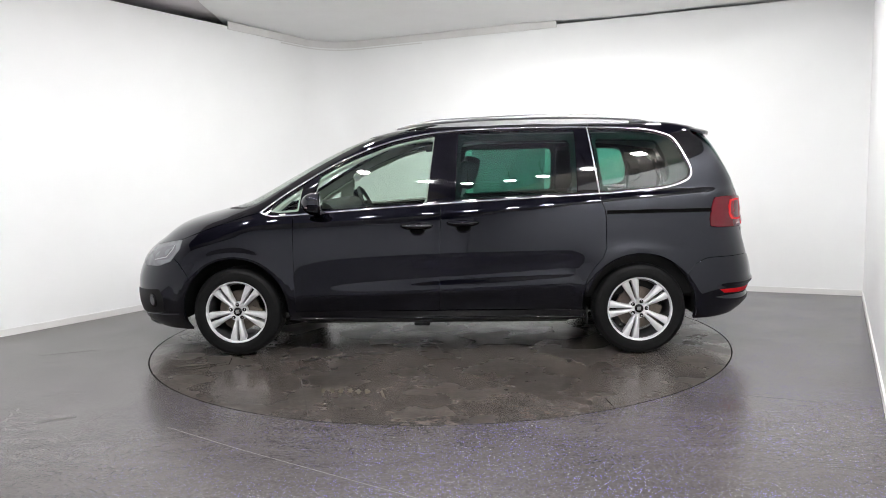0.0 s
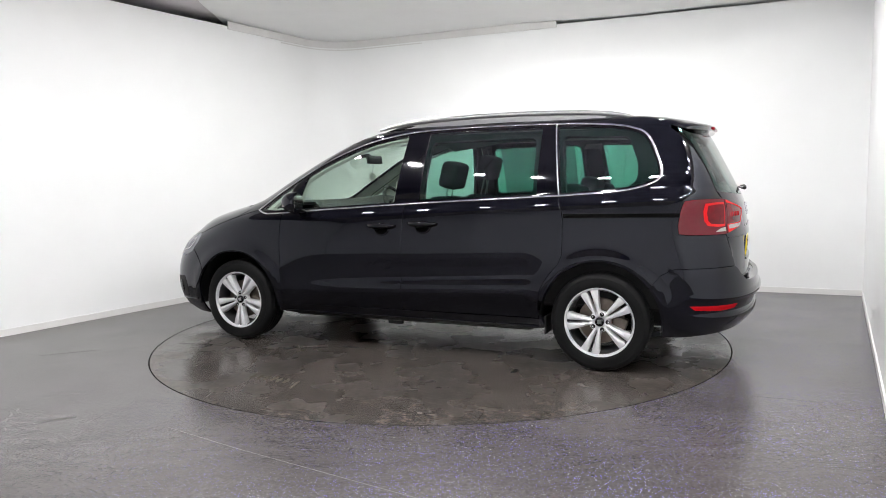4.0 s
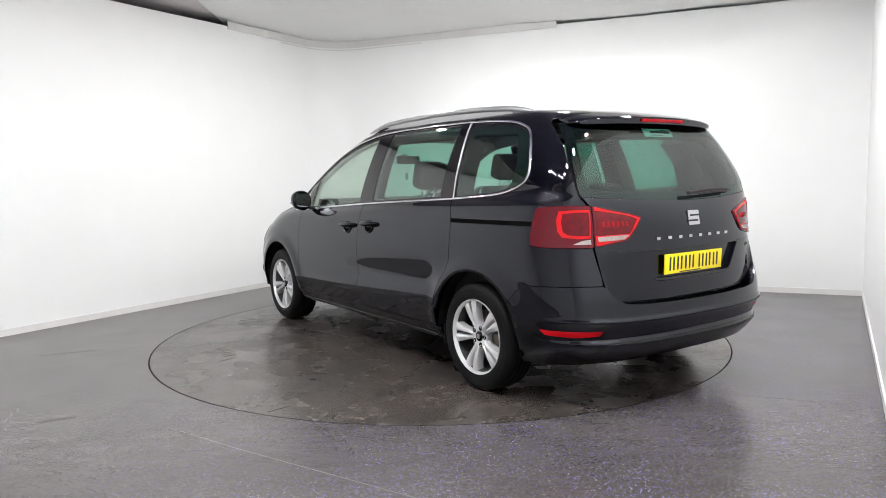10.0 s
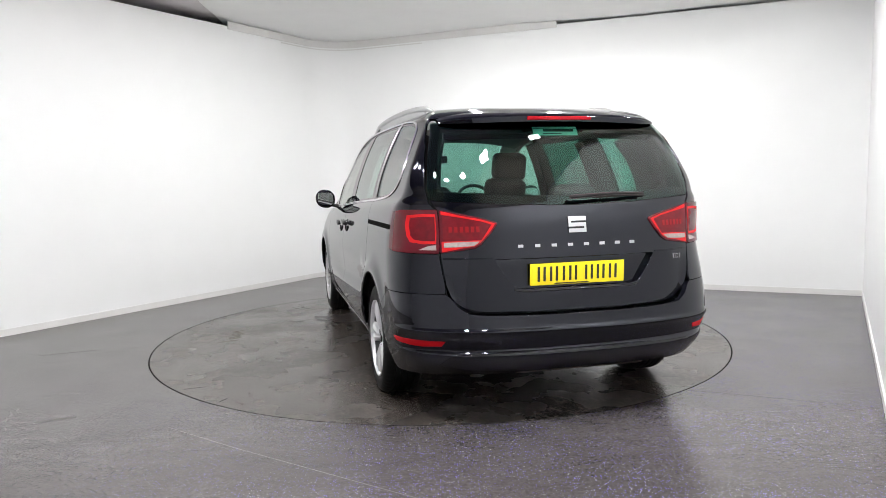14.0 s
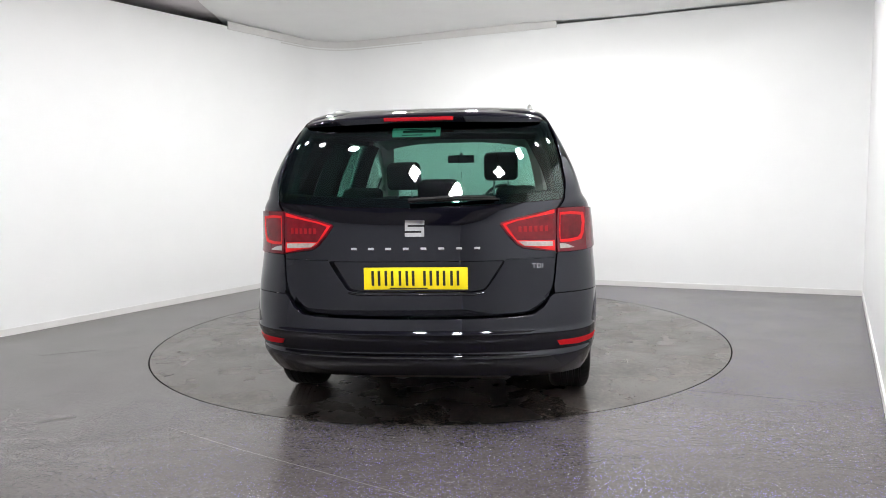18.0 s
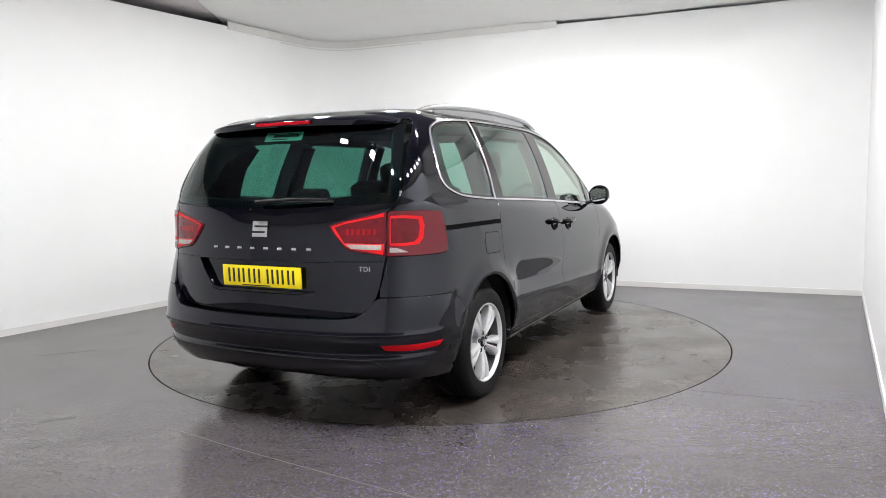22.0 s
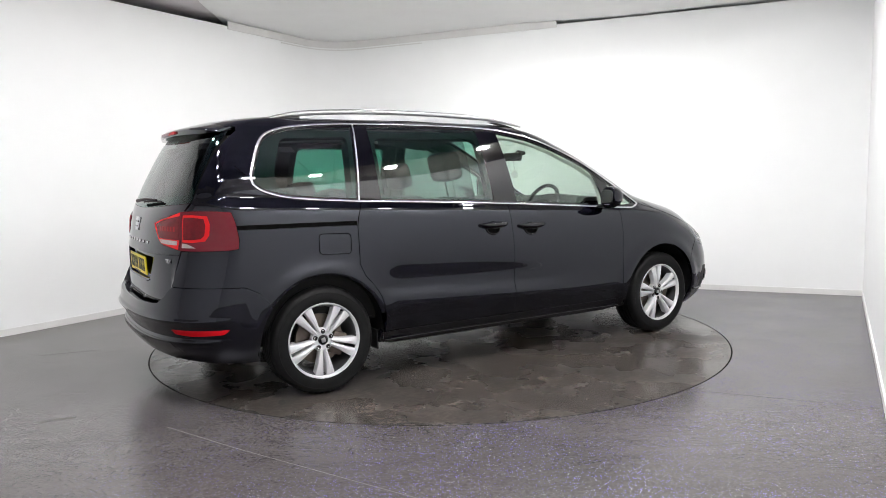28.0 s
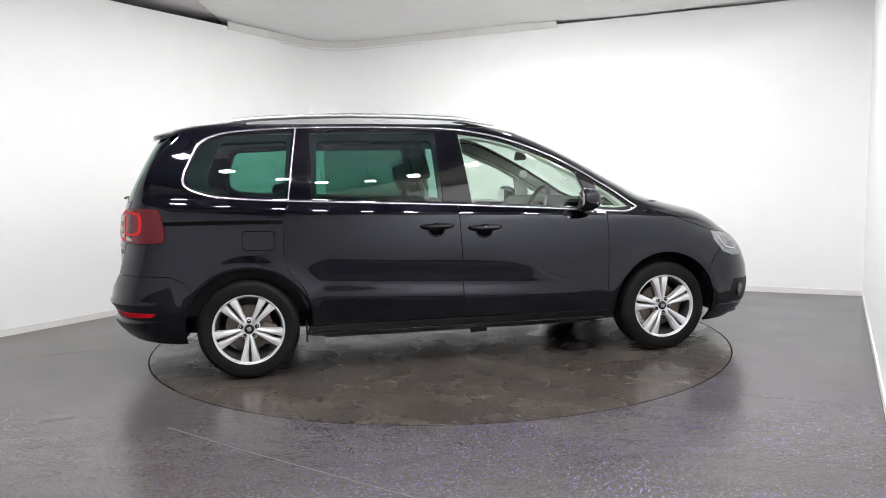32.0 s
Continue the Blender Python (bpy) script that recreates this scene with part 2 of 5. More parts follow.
def spline(points, n=8, closed=False):
    """A smooth line through points."""
    p = [np.array(q, float) for q in points]
    out = []
    cnt = len(p)
    for i in range(cnt if closed else cnt - 1):
        a, b, c, d = (p[(i + k) % cnt] if closed else p[min(max(i + k, 0), cnt - 1)] for k in (-1, 0, 1, 2))
        for j in range(n):
            t = j / n
            out.append(tuple(0.5 * (2 * b + (c - a) * t + (2 * a - 5 * b + 4 * c - d) * t * t + (3 * b - a - 3 * c + d) * t ** 3)))
    if not closed:
        out.append(tuple(p[-1]))
    return out


def densify(poly, step, closed=True):
    out = []
    cnt = len(poly)
    for i in range(cnt if closed else cnt - 1):
        a, b = np.array(poly[i], float), np.array(poly[(i + 1) % cnt], float)
        k = max(1, int(np.hypot(*(b - a)) / step + 0.5))
        out += [tuple(a + (b - a) * j / k) for j in range(k)]
    if not closed:
        out.append(tuple(poly[-1]))
    return out


def inside(poly, pts):
    poly, pts = np.array(poly), np.array(pts)
    x, y = pts[:, 0], pts[:, 1]
    res = np.zeros(len(pts), bool)
    for (x1, y1), (x2, y2) in zip(poly, np.roll(poly, -1, 0)):
        hit = (y1 > y) != (y2 > y)
        res ^= hit & (x < (x2 - x1) * (y - y1) / (y2 - y1 + 1e-12) + x1)
    return res


def surface_points(kind, ab, lift=0.0):
    """Places and normals on the car's skin. kind: side (x, z), rear (y, z), wrap (s, z), nose (signed way from the nose's middle, z)."""
    ab = np.array(ab, float)

    def place(a, b):
        if kind == "side":
            return np.stack([a, side_y(a, b), b], 1)
        if kind == "rear":
            return np.stack([rear_x(a, b), a, b], 1)
        sg = np.sign(a) if kind in ("nose", "tail") else 1.0
        s = END - np.abs(a) if kind == "nose" else np.abs(a) - END if kind == "tail" else a
        x, y = wrap_point(s, b)
        return np.stack([x, y * sg, b], 1)

    a, b = ab[:, 0], ab[:, 1]
    e = 0.002
    p = place(a, b)
    c = b + {"rear": 0.008, "tail": -0.008}.get(kind, 0.0)  # keep off the step at the foot of the tailgate
    n = np.cross(place(a + e, c) - place(a - e, c), place(a, c + e) - place(a, c - e))
    n /= np.linalg.norm(n, axis=1)[:, None] + 1e-12
    mid = np.array([-0.1, 0.0, 0.75])
    n *= np.sign(((p - mid) * n).sum(1))[:, None]
    return p + n * lift, n


def skin(name, kind, poly, mat, parent, sg=1, holes=(), step=0.045, edge=0.02, lift=0.0, depth=0.014, label="", row=None):
    """A panel cut from the car's skin: the outline and holes are in the skin's own two coordinates; its rim turns inwards."""
    from mathutils.geometry import delaunay_2d_cdt
    row = row or step
    loops = [densify(poly, edge)] + [densify(h, edge) for h in holes]
    verts, edges = [], []
    for lp in loops:
        o = len(verts)
        verts += lp
        edges += [(o + i, o + (i + 1) % len(lp)) for i in range(len(lp))]
    a = np.array(loops[0])
    lo, hi = a.min(0), a.max(0)
    ga = np.arange(lo[0] + step / 2, hi[0], step)
    gb = np.arange(lo[1] + row / 2, hi[1], row)
    if len(ga) and len(gb):
        g = np.stack(np.meshgrid(ga, gb), -1).reshape(-1, 2)
        keep = inside(loops[0], g)
        for h in loops[1:]:
            keep &= ~inside(h, g)
        rim = np.array(verts)
        g = g[keep]
        if len(g):
            scale = np.array([1 / step, 1 / row])
            far = np.array([np.min((((rim - q) * scale) ** 2).sum(1)) for q in g]) > 0.16
            verts = verts + [tuple(q) for q in g[far]]
    vs, _, fs, _, _, _ = delaunay_2d_cdt([Vector(v) for v in verts], edges, [], 0, 1e-7)
    v2 = np.array([(v.x, v.y) for v in vs])
    cen = np.array([v2[list(f)].mean(0) for f in fs])
    keep = inside(loops[0], cen)
    for h in loops[1:]:
        keep &= ~inside(h, cen)
    faces = [list(f) for f, k in zip(fs, keep) if k]
    p, n = surface_points(kind, v2, lift)
    if sg < 0:
        p, n = p * (1, -1, 1), n * (1, -1, 1)
    p, n, out = list(p), list(n), []
    for f in faces:
        c = np.cross(p[f[1]] - p[f[0]], p[f[2]] - p[f[0]])
        out.append(f if np.dot(c, n[f[0]]) > 0 else f[::-1])
    if depth:
        cnt = {}
        for f in out:
            for i in range(3):
                k = (f[i], f[(i + 1) % 3])
                cnt[k] = cnt.get(k, 0) + 1
        rim = [k for k in cnt if (k[1], k[0]) not in cnt]
        aside = {}
        for i, j in rim:
            d = np.cross(p[j] - p[i], n[i])
            d /= np.linalg.norm(d) + 1e-12
            for v in (i, j):
                aside[v] = aside.get(v, 0) + d
        ring = {}
        r = min(0.0025, depth / 2)
        for v, d in aside.items():
            d = d / (np.linalg.norm(d) + 1e-12)
            ring[v] = len(p)
            p += [p[v] + d * r - n[v] * r, p[v] + d * r - n[v] * depth]
            n += [d * 0.95 + n[v] * 0.3, d]
        for i, j in rim:
            a, b = ring[i], ring[j]
            out += [[j, i, a, b], [b, a, a + 1, b + 1]]
    me = bpy.data.meshes.new(name)
    me.from_pydata([tuple(q) for q in p], [], out)
    me.polygons.foreach_set("use_smooth", [True] * len(me.polygons))
    me.normals_split_custom_set_from_vertices([tuple(q) for q in n])
    me.materials.append(mat)
    ob = new(name, me)
    ob.parent = parent
    return tagged(ob, label)


def skin_line(kind, ab, sg=1, lift=0.0):
    p, _ = surface_points(kind, ab, lift)
    return [(q[0], q[1] * sg, q[2]) for q in p]


def strip(name, line, wide, high, mat, parent, sg=1, kind="side", label="", closed=True, lift=0.0):
    """A raised trim that follows a line on the skin."""
    ab = np.array(line, float)
    p, n = surface_points(kind, ab, lift)
    t = np.roll(p, -1, 0) - np.roll(p, 1, 0) if closed else np.gradient(p, axis=0)
    t /= np.linalg.norm(t, axis=1)[:, None] + 1e-12
    s = np.cross(t, n)
    bm = bmesh.new()
    prof = [(-0.5, -0.3), (-0.5, 0.5), (-0.25, 1.0), (0.25, 1.0), (0.5, 0.5), (0.5, -0.3)]
    rings = []
    for i in range(len(p)):
        rings.append([bm.verts.new(Vector((p[i] + s[i] * (u * wide) + n[i] * (v * high)) * (1, sg, 1))) for u, v in prof])
    for i in range(len(rings) if closed else len(rings) - 1):
        a, b = rings[i], rings[(i + 1) % len(rings)]
        for k in range(5):
            bm.faces.new((a[k], a[k + 1], b[k + 1], b[k]))
    return part(name, bm, mat, parent, label, smooth=60)


# ---- body surface of the car: x forward, y left, z up, origin on the floor midway between the axles ----
def smooth_table(pairs, sigma=0.02):
    """A smooth curve through (z, value) pairs, as a function of an array."""
    a = np.array(sorted(pairs), float)
    xs, ys = a[:, 0], a[:, 1]
    h, d = np.diff(xs), np.diff(ys) / np.diff(xs)
    m = np.zeros(len(xs))
    m[0], m[-1] = d[0], d[-1]
    for i in range(1, len(xs) - 1):
        if d[i - 1] * d[i] > 0:
            w1, w2 = 2 * h[i] + h[i - 1], h[i] + 2 * h[i - 1]
            m[i] = (w1 + w2) / (w1 / d[i - 1] + w2 / d[i])
    g = np.arange(xs[0] - 0.15, xs[-1] + 0.15, 0.001)
    k = np.clip(np.searchsorted(xs, g) - 1, 0, len(h) - 1)
    t = (g - xs[k]) / h[k]
    v = (ys[k] * (1 + 2 * t) * (1 - t) ** 2 + h[k] * m[k] * t * (1 - t) ** 2 + ys[k + 1] * t * t * (3 - 2 * t) + h[k] * m[k + 1] * t * t * (t - 1))
    v = np.where(g < xs[0], ys[0] + m[0] * (g - xs[0]), np.where(g > xs[-1], ys[-1] + m[-1] * (g - xs[-1]), v))
    n = max(1, int(4 * sigma / 0.001))
    w = np.exp(-0.5 * (np.arange(-n, n + 1) * 0.001 / sigma) ** 2)
    w /= w.sum()
    v = np.convolve(np.pad(v, n, "edge"), w, "valid")
    return lambda z: np.interp(z, g, v)


HALF_WIDTH = smooth_table([(0.16, 0.84), (0.26, 0.885), (0.34, 0.909), (0.42, 0.928), (0.445, 0.932), (0.50, 0.936), (0.62, 0.940), (0.72, 0.940), (0.80, 0.936), (0.86, 0.931), (0.92, 0.923), (1.00, 0.911),
                           (1.05, 0.901), (1.08, 0.890), (1.10, 0.877), (1.118, 0.864), (1.14, 0.856), (1.18, 0.846), (1.25, 0.827), (1.40, 0.773), (1.55, 0.704), (1.62, 0.663), (1.65, 0.625), (1.675, 0.57), (1.695, 0.46), (1.71, 0.28), (1.718, 0.06)], 0.010)
DOOR_FOLD = smooth_table([(0.28, 0.0), (0.36, 0.002), (0.43, 0.006), (0.45, 0.005), (0.53, -0.013), (0.56, -0.0125), (0.70, -0.002), (0.78, 0.0), (1.0, 0.0)], 0.007)
REAR = smooth_table([(0.18, -2.20), (0.23, -2.26), (0.30, -2.335), (0.355, -2.380), (0.380, -2.392), (0.392, -2.389), (0.405, -2.374), (0.44, -2.384), (0.48, -2.402), (0.497, -2.417), (0.505, -2.424), (0.512, -2.4235), (0.521, -2.411), (0.545, -2.406), (0.60, -2.397), (0.66, -2.384), (0.72, -2.368), (0.80, -2.352), (0.86, -2.340), (0.95, -2.325), (1.04, -2.312),
                     (1.13, -2.282), (1.20, -2.248), (1.30, -2.197), (1.40, -2.146), (1.50, -2.094), (1.56, -2.056), (1.63, -1.98), (1.66, -1.86), (1.685, -1.65), (1.705, -1.30), (1.718, -0.75)], 0.005)
FRONT = smooth_table([(0.18, 2.30), (0.25, 2.40), (0.40, 2.44), (0.55, 2.43), (0.65, 2.40), (0.75, 2.34), (0.81, 2.28), (0.87, 2.20), (0.92, 2.14), (0.96, 2.08), (1.00, 1.99), (1.04, 1.85),
                      (1.08, 1.68), (1.13, 1.51), (1.20, 1.37), (1.30, 1.19), (1.487, 0.835), (1.60, 0.565), (1.65, 0.36), (1.685, 0.08), (1.705, -0.25), (1.718, -0.6)], 0.012)
FRONT_LEN = smooth_table([(0.2, 0.75), (0.8, 0.79), (0.92, 0.84), (1.0, 0.89), (1.06, 0.80), (1.12, 0.62), (1.2, 0.54), (1.6, 0.46), (1.72, 0.31)], 0.025)
REAR_LEN = smooth_table([(0.2, 0.48), (0.6, 0.46), (0.95, 0.50), (1.06, 0.44), (1.14, 0.34), (1.24, 0.23), (1.5, 0.19), (1.62, 0.22), (1.72, 0.30)], 0.03)
POW = 2.6
END = 3.2
AXLE = 1.46


def ease(t):
    t = np.clip(t, 0, 1)
    return t * t * (3 - 2 * t)


def full_width(x, z):
    """Half width of the side before the corners of the plan round it off."""
    plan = 1 - 0.006 * (np.abs(x) / 1.5) ** 2 - 0.010 * np.clip((-x - 0.6) / 1.6, 0, 2) ** 2
    rise = -0.051 * (np.clip(x, -2.0, 1.3) + 0.6)  # the shoulder climbs towards the tail with the window line
    w = HALF_WIDTH(z - rise * ease((z - 0.80) / 0.25) * ease((1.62 - z) / 0.52)) * plan
    w = w + DOOR_FOLD(z - 0.045 * np.clip(0.95 - x, 0, 2)) * ease((1.12 - x) / 1.1) * ease((x + 1.13) / 0.20) * (1.20 - 0.25 * x)
    for ax in (AXLE, -AXLE):
        r = np.hypot(x - ax, z - 0.33)
        w = w + 0.017 * np.exp(-((r - 0.415) / 0.058) ** 2) * np.clip((z - 0.15) / 0.2, 0, 1)
    return w


def corner(t):
    t = np.clip(t, 0, 1)
    return (1 - (1 - t) ** POW) ** (1 / POW)


def side_y(x, z):
    return full_width(x, z) * corner((x - REAR(z)) / REAR_LEN(z)) * corner((FRONT(z) - x) / FRONT_LEN(z))


def tuck(y, z):
    """The foot of the tailgate stands back from the bumper's ledge."""
    y = np.abs(y)
    foot = np.interp(y, [0, 0.5, 0.58, 0.632, 0.664, 0.684, 0.70], [0.594, 0.599, 0.608, 0.640, 0.685, 0.740, 0.80])
    return 0.056 * np.clip((z - foot) / 0.002, 0, 1) * np.clip((0.872 - z) / 0.27, 0, 1) * np.clip((0.70 - y) / 0.06, 0, 1)


def bow(y, z):
    """The rear screen bulges evenly from side to side."""
    q = np.clip(np.abs(y) / 0.60, 0, 1)
    return REAR_LEN(z) * 0.27 * q * q * (1 - q) ** 2 * ease((z - 1.13) / 0.10) * ease((1.62 - z) / 0.06)


def plain_rear_x(y, z):
    x = REAR(z) + 0 * y
    for _ in range(6):
        q = np.clip(np.abs(y) / full_width(x, z), 0, 0.9999)
        x = REAR(z) + REAR_LEN(z) * (1 - (1 - q ** POW) ** (1 / POW))
    return x


def rear_x(y, z):
    return plain_rear_x(y, z) + tuck(y, z) + bow(y, z)


def wrap_point(s, z):
    """Round the body at the height z: s is -END at the tail's middle, x along the side, END at the nose."""
    xr, lr, xf, lf = REAR(z), REAR_LEN(z), FRONT(z), FRONT_LEN(z)
    a = np.clip((s + END) / (xr + lr + END), 0, 1) * (np.pi / 2)
    b = np.clip((END - s) / (END - xf + lf), 0, 1) * (np.pi / 2)
    e = 2 / POW
    x = np.where(s < xr + lr, xr + lr * (1 - np.cos(a) ** e), np.where(s > xf - lf, xf - lf * (1 - np.cos(b) ** e), s))
    y = full_width(x, z) * np.where(s < xr + lr, np.sin(a) ** e, np.where(s > xf - lf, np.sin(b) ** e, 1.0))
    return np.where(s < 0, x + tuck(y, z), x), y


# ---- the studio: rotated square room, centre of the turntable at the origin ----
LEFT_START, CORNER_A, CORNER_B = Vector((-6.4, -4.09)), Vector((-1.425, 3.897)), Vector((4.335, 1.353))
RIGHT_END = Vector((-0.23, -6.86))
WALL_H, CEIL_Z = 3.03, 3.085


def wall_slab(name, a, b, height, thick, mat, base=0.0):
    """A straight wall whose inner face runs from a to b, with the room on its right hand."""
    d = (b - a).normalized()
    out = Vector((-d.y, d.x)) * thick
    pts = [a, b, b + out, a + out]
    bm = prism([tuple(p) for p in pts], lambda x, y, h: (x, y, h), base, height)
    return tagged(finish(name, bm, mat, smooth=0), kind="structure")


def room_line(r=0.55, n=14):
    """Inner line of left wall, rounded corner and back wall."""
    u, v = (CORNER_A - LEFT_START).normalized(), (CORNER_B - CORNER_A).normalized()
    half = math.acos(max(-1, min(1, -u.dot(v)))) / 2
    cut = r / math.tan(half)
    c = CORNER_A + ((v - u).normalized()) * (r / math.sin(half))
    a0 = CORNER_A - u * cut - c
    turn = math.pi - 2 * half
    arc = []
    for k in range(n + 1):
        w = -turn * k / n
        arc.append(c + Vector((a0.x * math.cos(w) - a0.y * math.sin(w), a0.x * math.sin(w) + a0.y * math.cos(w))))
    return arc


ARC = room_line()


def offset_line(pts, d):
    """The line moved by d towards the room."""
    out = []
    for i, p in enumerate(pts):
        t = (pts[min(i + 1, len(pts) - 1)] - pts[max(i - 1, 0)]).normalized()
        out.append(p + Vector((t.y, -t.x)) * d)
    return out


def ribbon(name, pts, thick, lo, hi, mat, inner=0.0, label="", smooth=40):
    """A band of the given thickness along a line on the floor plan."""
    a, b = offset_line(pts, inner + thick), offset_line(pts, inner)
    bm = bmesh.new()
    rows = [[bm.verts.new((*p, z)) for p in line] for line, z in ((a, lo), (a, hi), (b, hi), (b, lo))]
    for i in range(len(pts) - 1):
        for k in range(4):
            p, q = rows[k], rows[(k + 1) % 4]
            bm.faces.new((p[i], p[i + 1], q[i + 1], q[i]))
    for i in (0, len(pts) - 1):
        bm.faces.new([rows[k][i] for k in range(4)])
    return tagged(finish(name, bm, mat, smooth=smooth), label, kind="structure")


def build_drape(name, a, b, wide):
    """Loose fabric hung from the top of a wall towards the lamps, with slanting folds and an uneven edge."""
    d = (b - a).normalized()
    into = Vector((d.y, -d.x))
    n = int((b - a).length / 0.035)
    bm = bmesh.new()
    rows = []
    for i in range(n + 1):
        p = a + (b - a) * (i / n)
        reach = wide * (1 + 0.35 * noise.noise(Vector((i * 0.045, wide * 9, 0))))
        row = []
        for k in range(11):
            t = k / 10
            q = p + into * (0.01 + reach * t)
            fold = 0.022 * noise.noise(Vector((i * 0.11 + t * 2.2, t * 1.3, wide))) * (0.3 + t) + 0.010 * math.sin(i * 0.52 + 5 * t) * t
            row.append(bm.verts.new((q.x, q.y, WALL_H + 0.012 + 0.27 * t ** 0.7 - 0.10 * math.sin(math.pi * t) + fold)))
        rows.append(row)
    for p, q in zip(rows, rows[1:]):
        for k in range(10):
            bm.faces.new((p[k], p[k + 1], q[k + 1], q[k]))
    tagged(finish(name, bm, DRAPE, smooth=80), "loose cream fabric gathered along the top of the wall", kind="structure")


def build_room():
    # floor with a round pit for the turntable
    bm = bmesh.new()
    n, R = 160, 2.2590
    ring = [bm.verts.new((R * math.cos(2 * math.pi * k / n), R * math.sin(2 * math.pi * k / n), 0)) for k in range(n)]
    rim = [bm.verts.new((R * math.cos(2 * math.pi * k / n), R * math.sin(2 * math.pi * k / n), -0.12)) for k in range(n)]
    far = [bm.verts.new((14 * math.cos(2 * math.pi * k / n), 14 * math.sin(2 * math.pi * k / n), 0)) for k in range(n)]
    pit = bm.verts.new((0, 0, -0.12))
    for k in range(n):
        j = (k + 1) % n
        bm.faces.new((ring[k], ring[j], far[j], far[k]))
        bm.faces.new((ring[j], ring[k], rim[k], rim[j]))
        bm.faces.new((rim[j], rim[k], pit))
    tagged(finish("floor", bm, FLOOR, smooth=0), "grey resin floor with blue flecks and scuffs", kind="structure")
    wall_slab("wall_left", LEFT_START, ARC[0], WALL_H, 0.12, WALL)
    ribbon("wall_corner", ARC, 0.12, 0, WALL_H, WALL, inner=-0.12)
    wall_slab("wall_back", ARC[-1], CORNER_B, WALL_H, 0.12, WALL)
    wall_slab("wall_right", CORNER_B, RIGHT_END, WALL_H, 0.12, WALL)
    hall = [Vector(p) for p in ((-0.23, -6.86), (-6.4, -4.09))]
    for k, nm in enumerate(("wall_front",)):
        wall_slab(nm, hall[k], hall[k + 1], WALL_H, 0.12, GREY_WALL)
    # skirting boards
    u, v, w = (ARC[0] - LEFT_START).normalized(), (CORNER_B - ARC[-1]).normalized(), (RIGHT_END - CORNER_B).normalized()
    ribbon("baseboard", [LEFT_START, *ARC, CORNER_B - v * 0.012], 0.012, 0.0, 0.058, TRIM)
    ribbon("baseboard", [CORNER_B + w * 0.012, RIGHT_END], 0.012, 0.0, 0.05, TRIM)
    # raised fascia round the corner
    line = [ARC[0] - u * (Vector((-2.34, 2.43)) - ARC[0]).length, *ARC, ARC[-1] + v * (Vector((1.413, 2.644)) - ARC[-1]).length]
    ribbon("trim", line, 0.014, 2.995, 3.082, TRIM)
    ribbon("trim", [ARC[0] - u * 0.4, *ARC, ARC[-1] + v * 0.9], 0.006, 2.965, 2.978, TRIM)
    # stretched fabric ceiling, sagging a little between its battens, lifted along the left wall
    bm = bmesh.new()
    nx, ny = 60, 44
    grid = []
    for j in range(ny + 1):
        row = []
        for i in range(nx + 1):
            x = -3.3 + 9.0 * i / nx
            y = 0.55 + 4.6 * j / ny
            edge = -2.36 + 0.12 * (2.43 - y) + 0.03 * math.sin(y * 3)
            lift = max(0.0, edge - x)
            z = CEIL_Z + 0.55 * lift ** 1.3 + 0.012 * noise.noise(Vector((x * 0.9, y * 0.7, 0)))
            away = max(0.0, x - 1.0)
            z += 0.010 * min(1.0, away) * math.sin((x * 0.55 + y) * 9.0) - 0.036 * min(1.0, away)
            row.append(bm.verts.new((x, y, z)))
        grid.append(row)
    for j in range(ny):
        for i in range(nx):
            bm.faces.new((grid[j][i], grid[j][i + 1], grid[j + 1][i + 1], grid[j + 1][i]))
    tagged(finish("ceiling", bm, CEIL, smooth=80), "white stretched fabric ceiling with faint folds", kind="structure")
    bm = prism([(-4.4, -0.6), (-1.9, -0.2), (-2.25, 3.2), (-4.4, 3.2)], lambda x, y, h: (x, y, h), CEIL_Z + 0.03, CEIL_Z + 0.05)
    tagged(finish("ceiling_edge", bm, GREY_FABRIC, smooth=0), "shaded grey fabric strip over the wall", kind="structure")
    build_drape("ceiling_drape", CORNER_B + w * 1.4, RIGHT_END, 0.50)
    build_drape("ceiling_drape", RIGHT_END + Vector((-0.9, 0.404)), LEFT_START, 1.45)
    bm = prism([(-12, -12), (12, -12), (12, 12), (-12, 12)], lambda x, y, h: (x, y, h), 3.9, 4.0)
    tagged(finish("ceiling_hall", bm, DARK_WALL, smooth=0), kind="structure")
    for k, (a, b) in enumerate((((-12, -12), (-12, 12)), ((-12, 12), (12, 12)), ((12, 12), (12, -12)), ((12, -12), (-12, -12)))):
        wall_slab("wall_hall_%d" % (k + 1), Vector(a), Vector(b), 4.0, 0.1, DARK_WALL)


PANEL_SIZE = 0.12
# panels with y > 0.4 are unseen, added to brighten the back corner
RING = [(-0.10, -3.72), (0.43, -3.56), (0.84, -3.22), (1.36, -2.76), (1.86, -2.10), (2.32, -1.15), (2.05, 0.20), (1.22, 0.75), (0.38, 1.12),
        (-0.42, 1.08), (-1.22, 0.60), (-2.60, -1.30), (-2.15, -1.85), (-1.72, -2.50), (-1.25, -3.00), (-0.60, -3.46)]


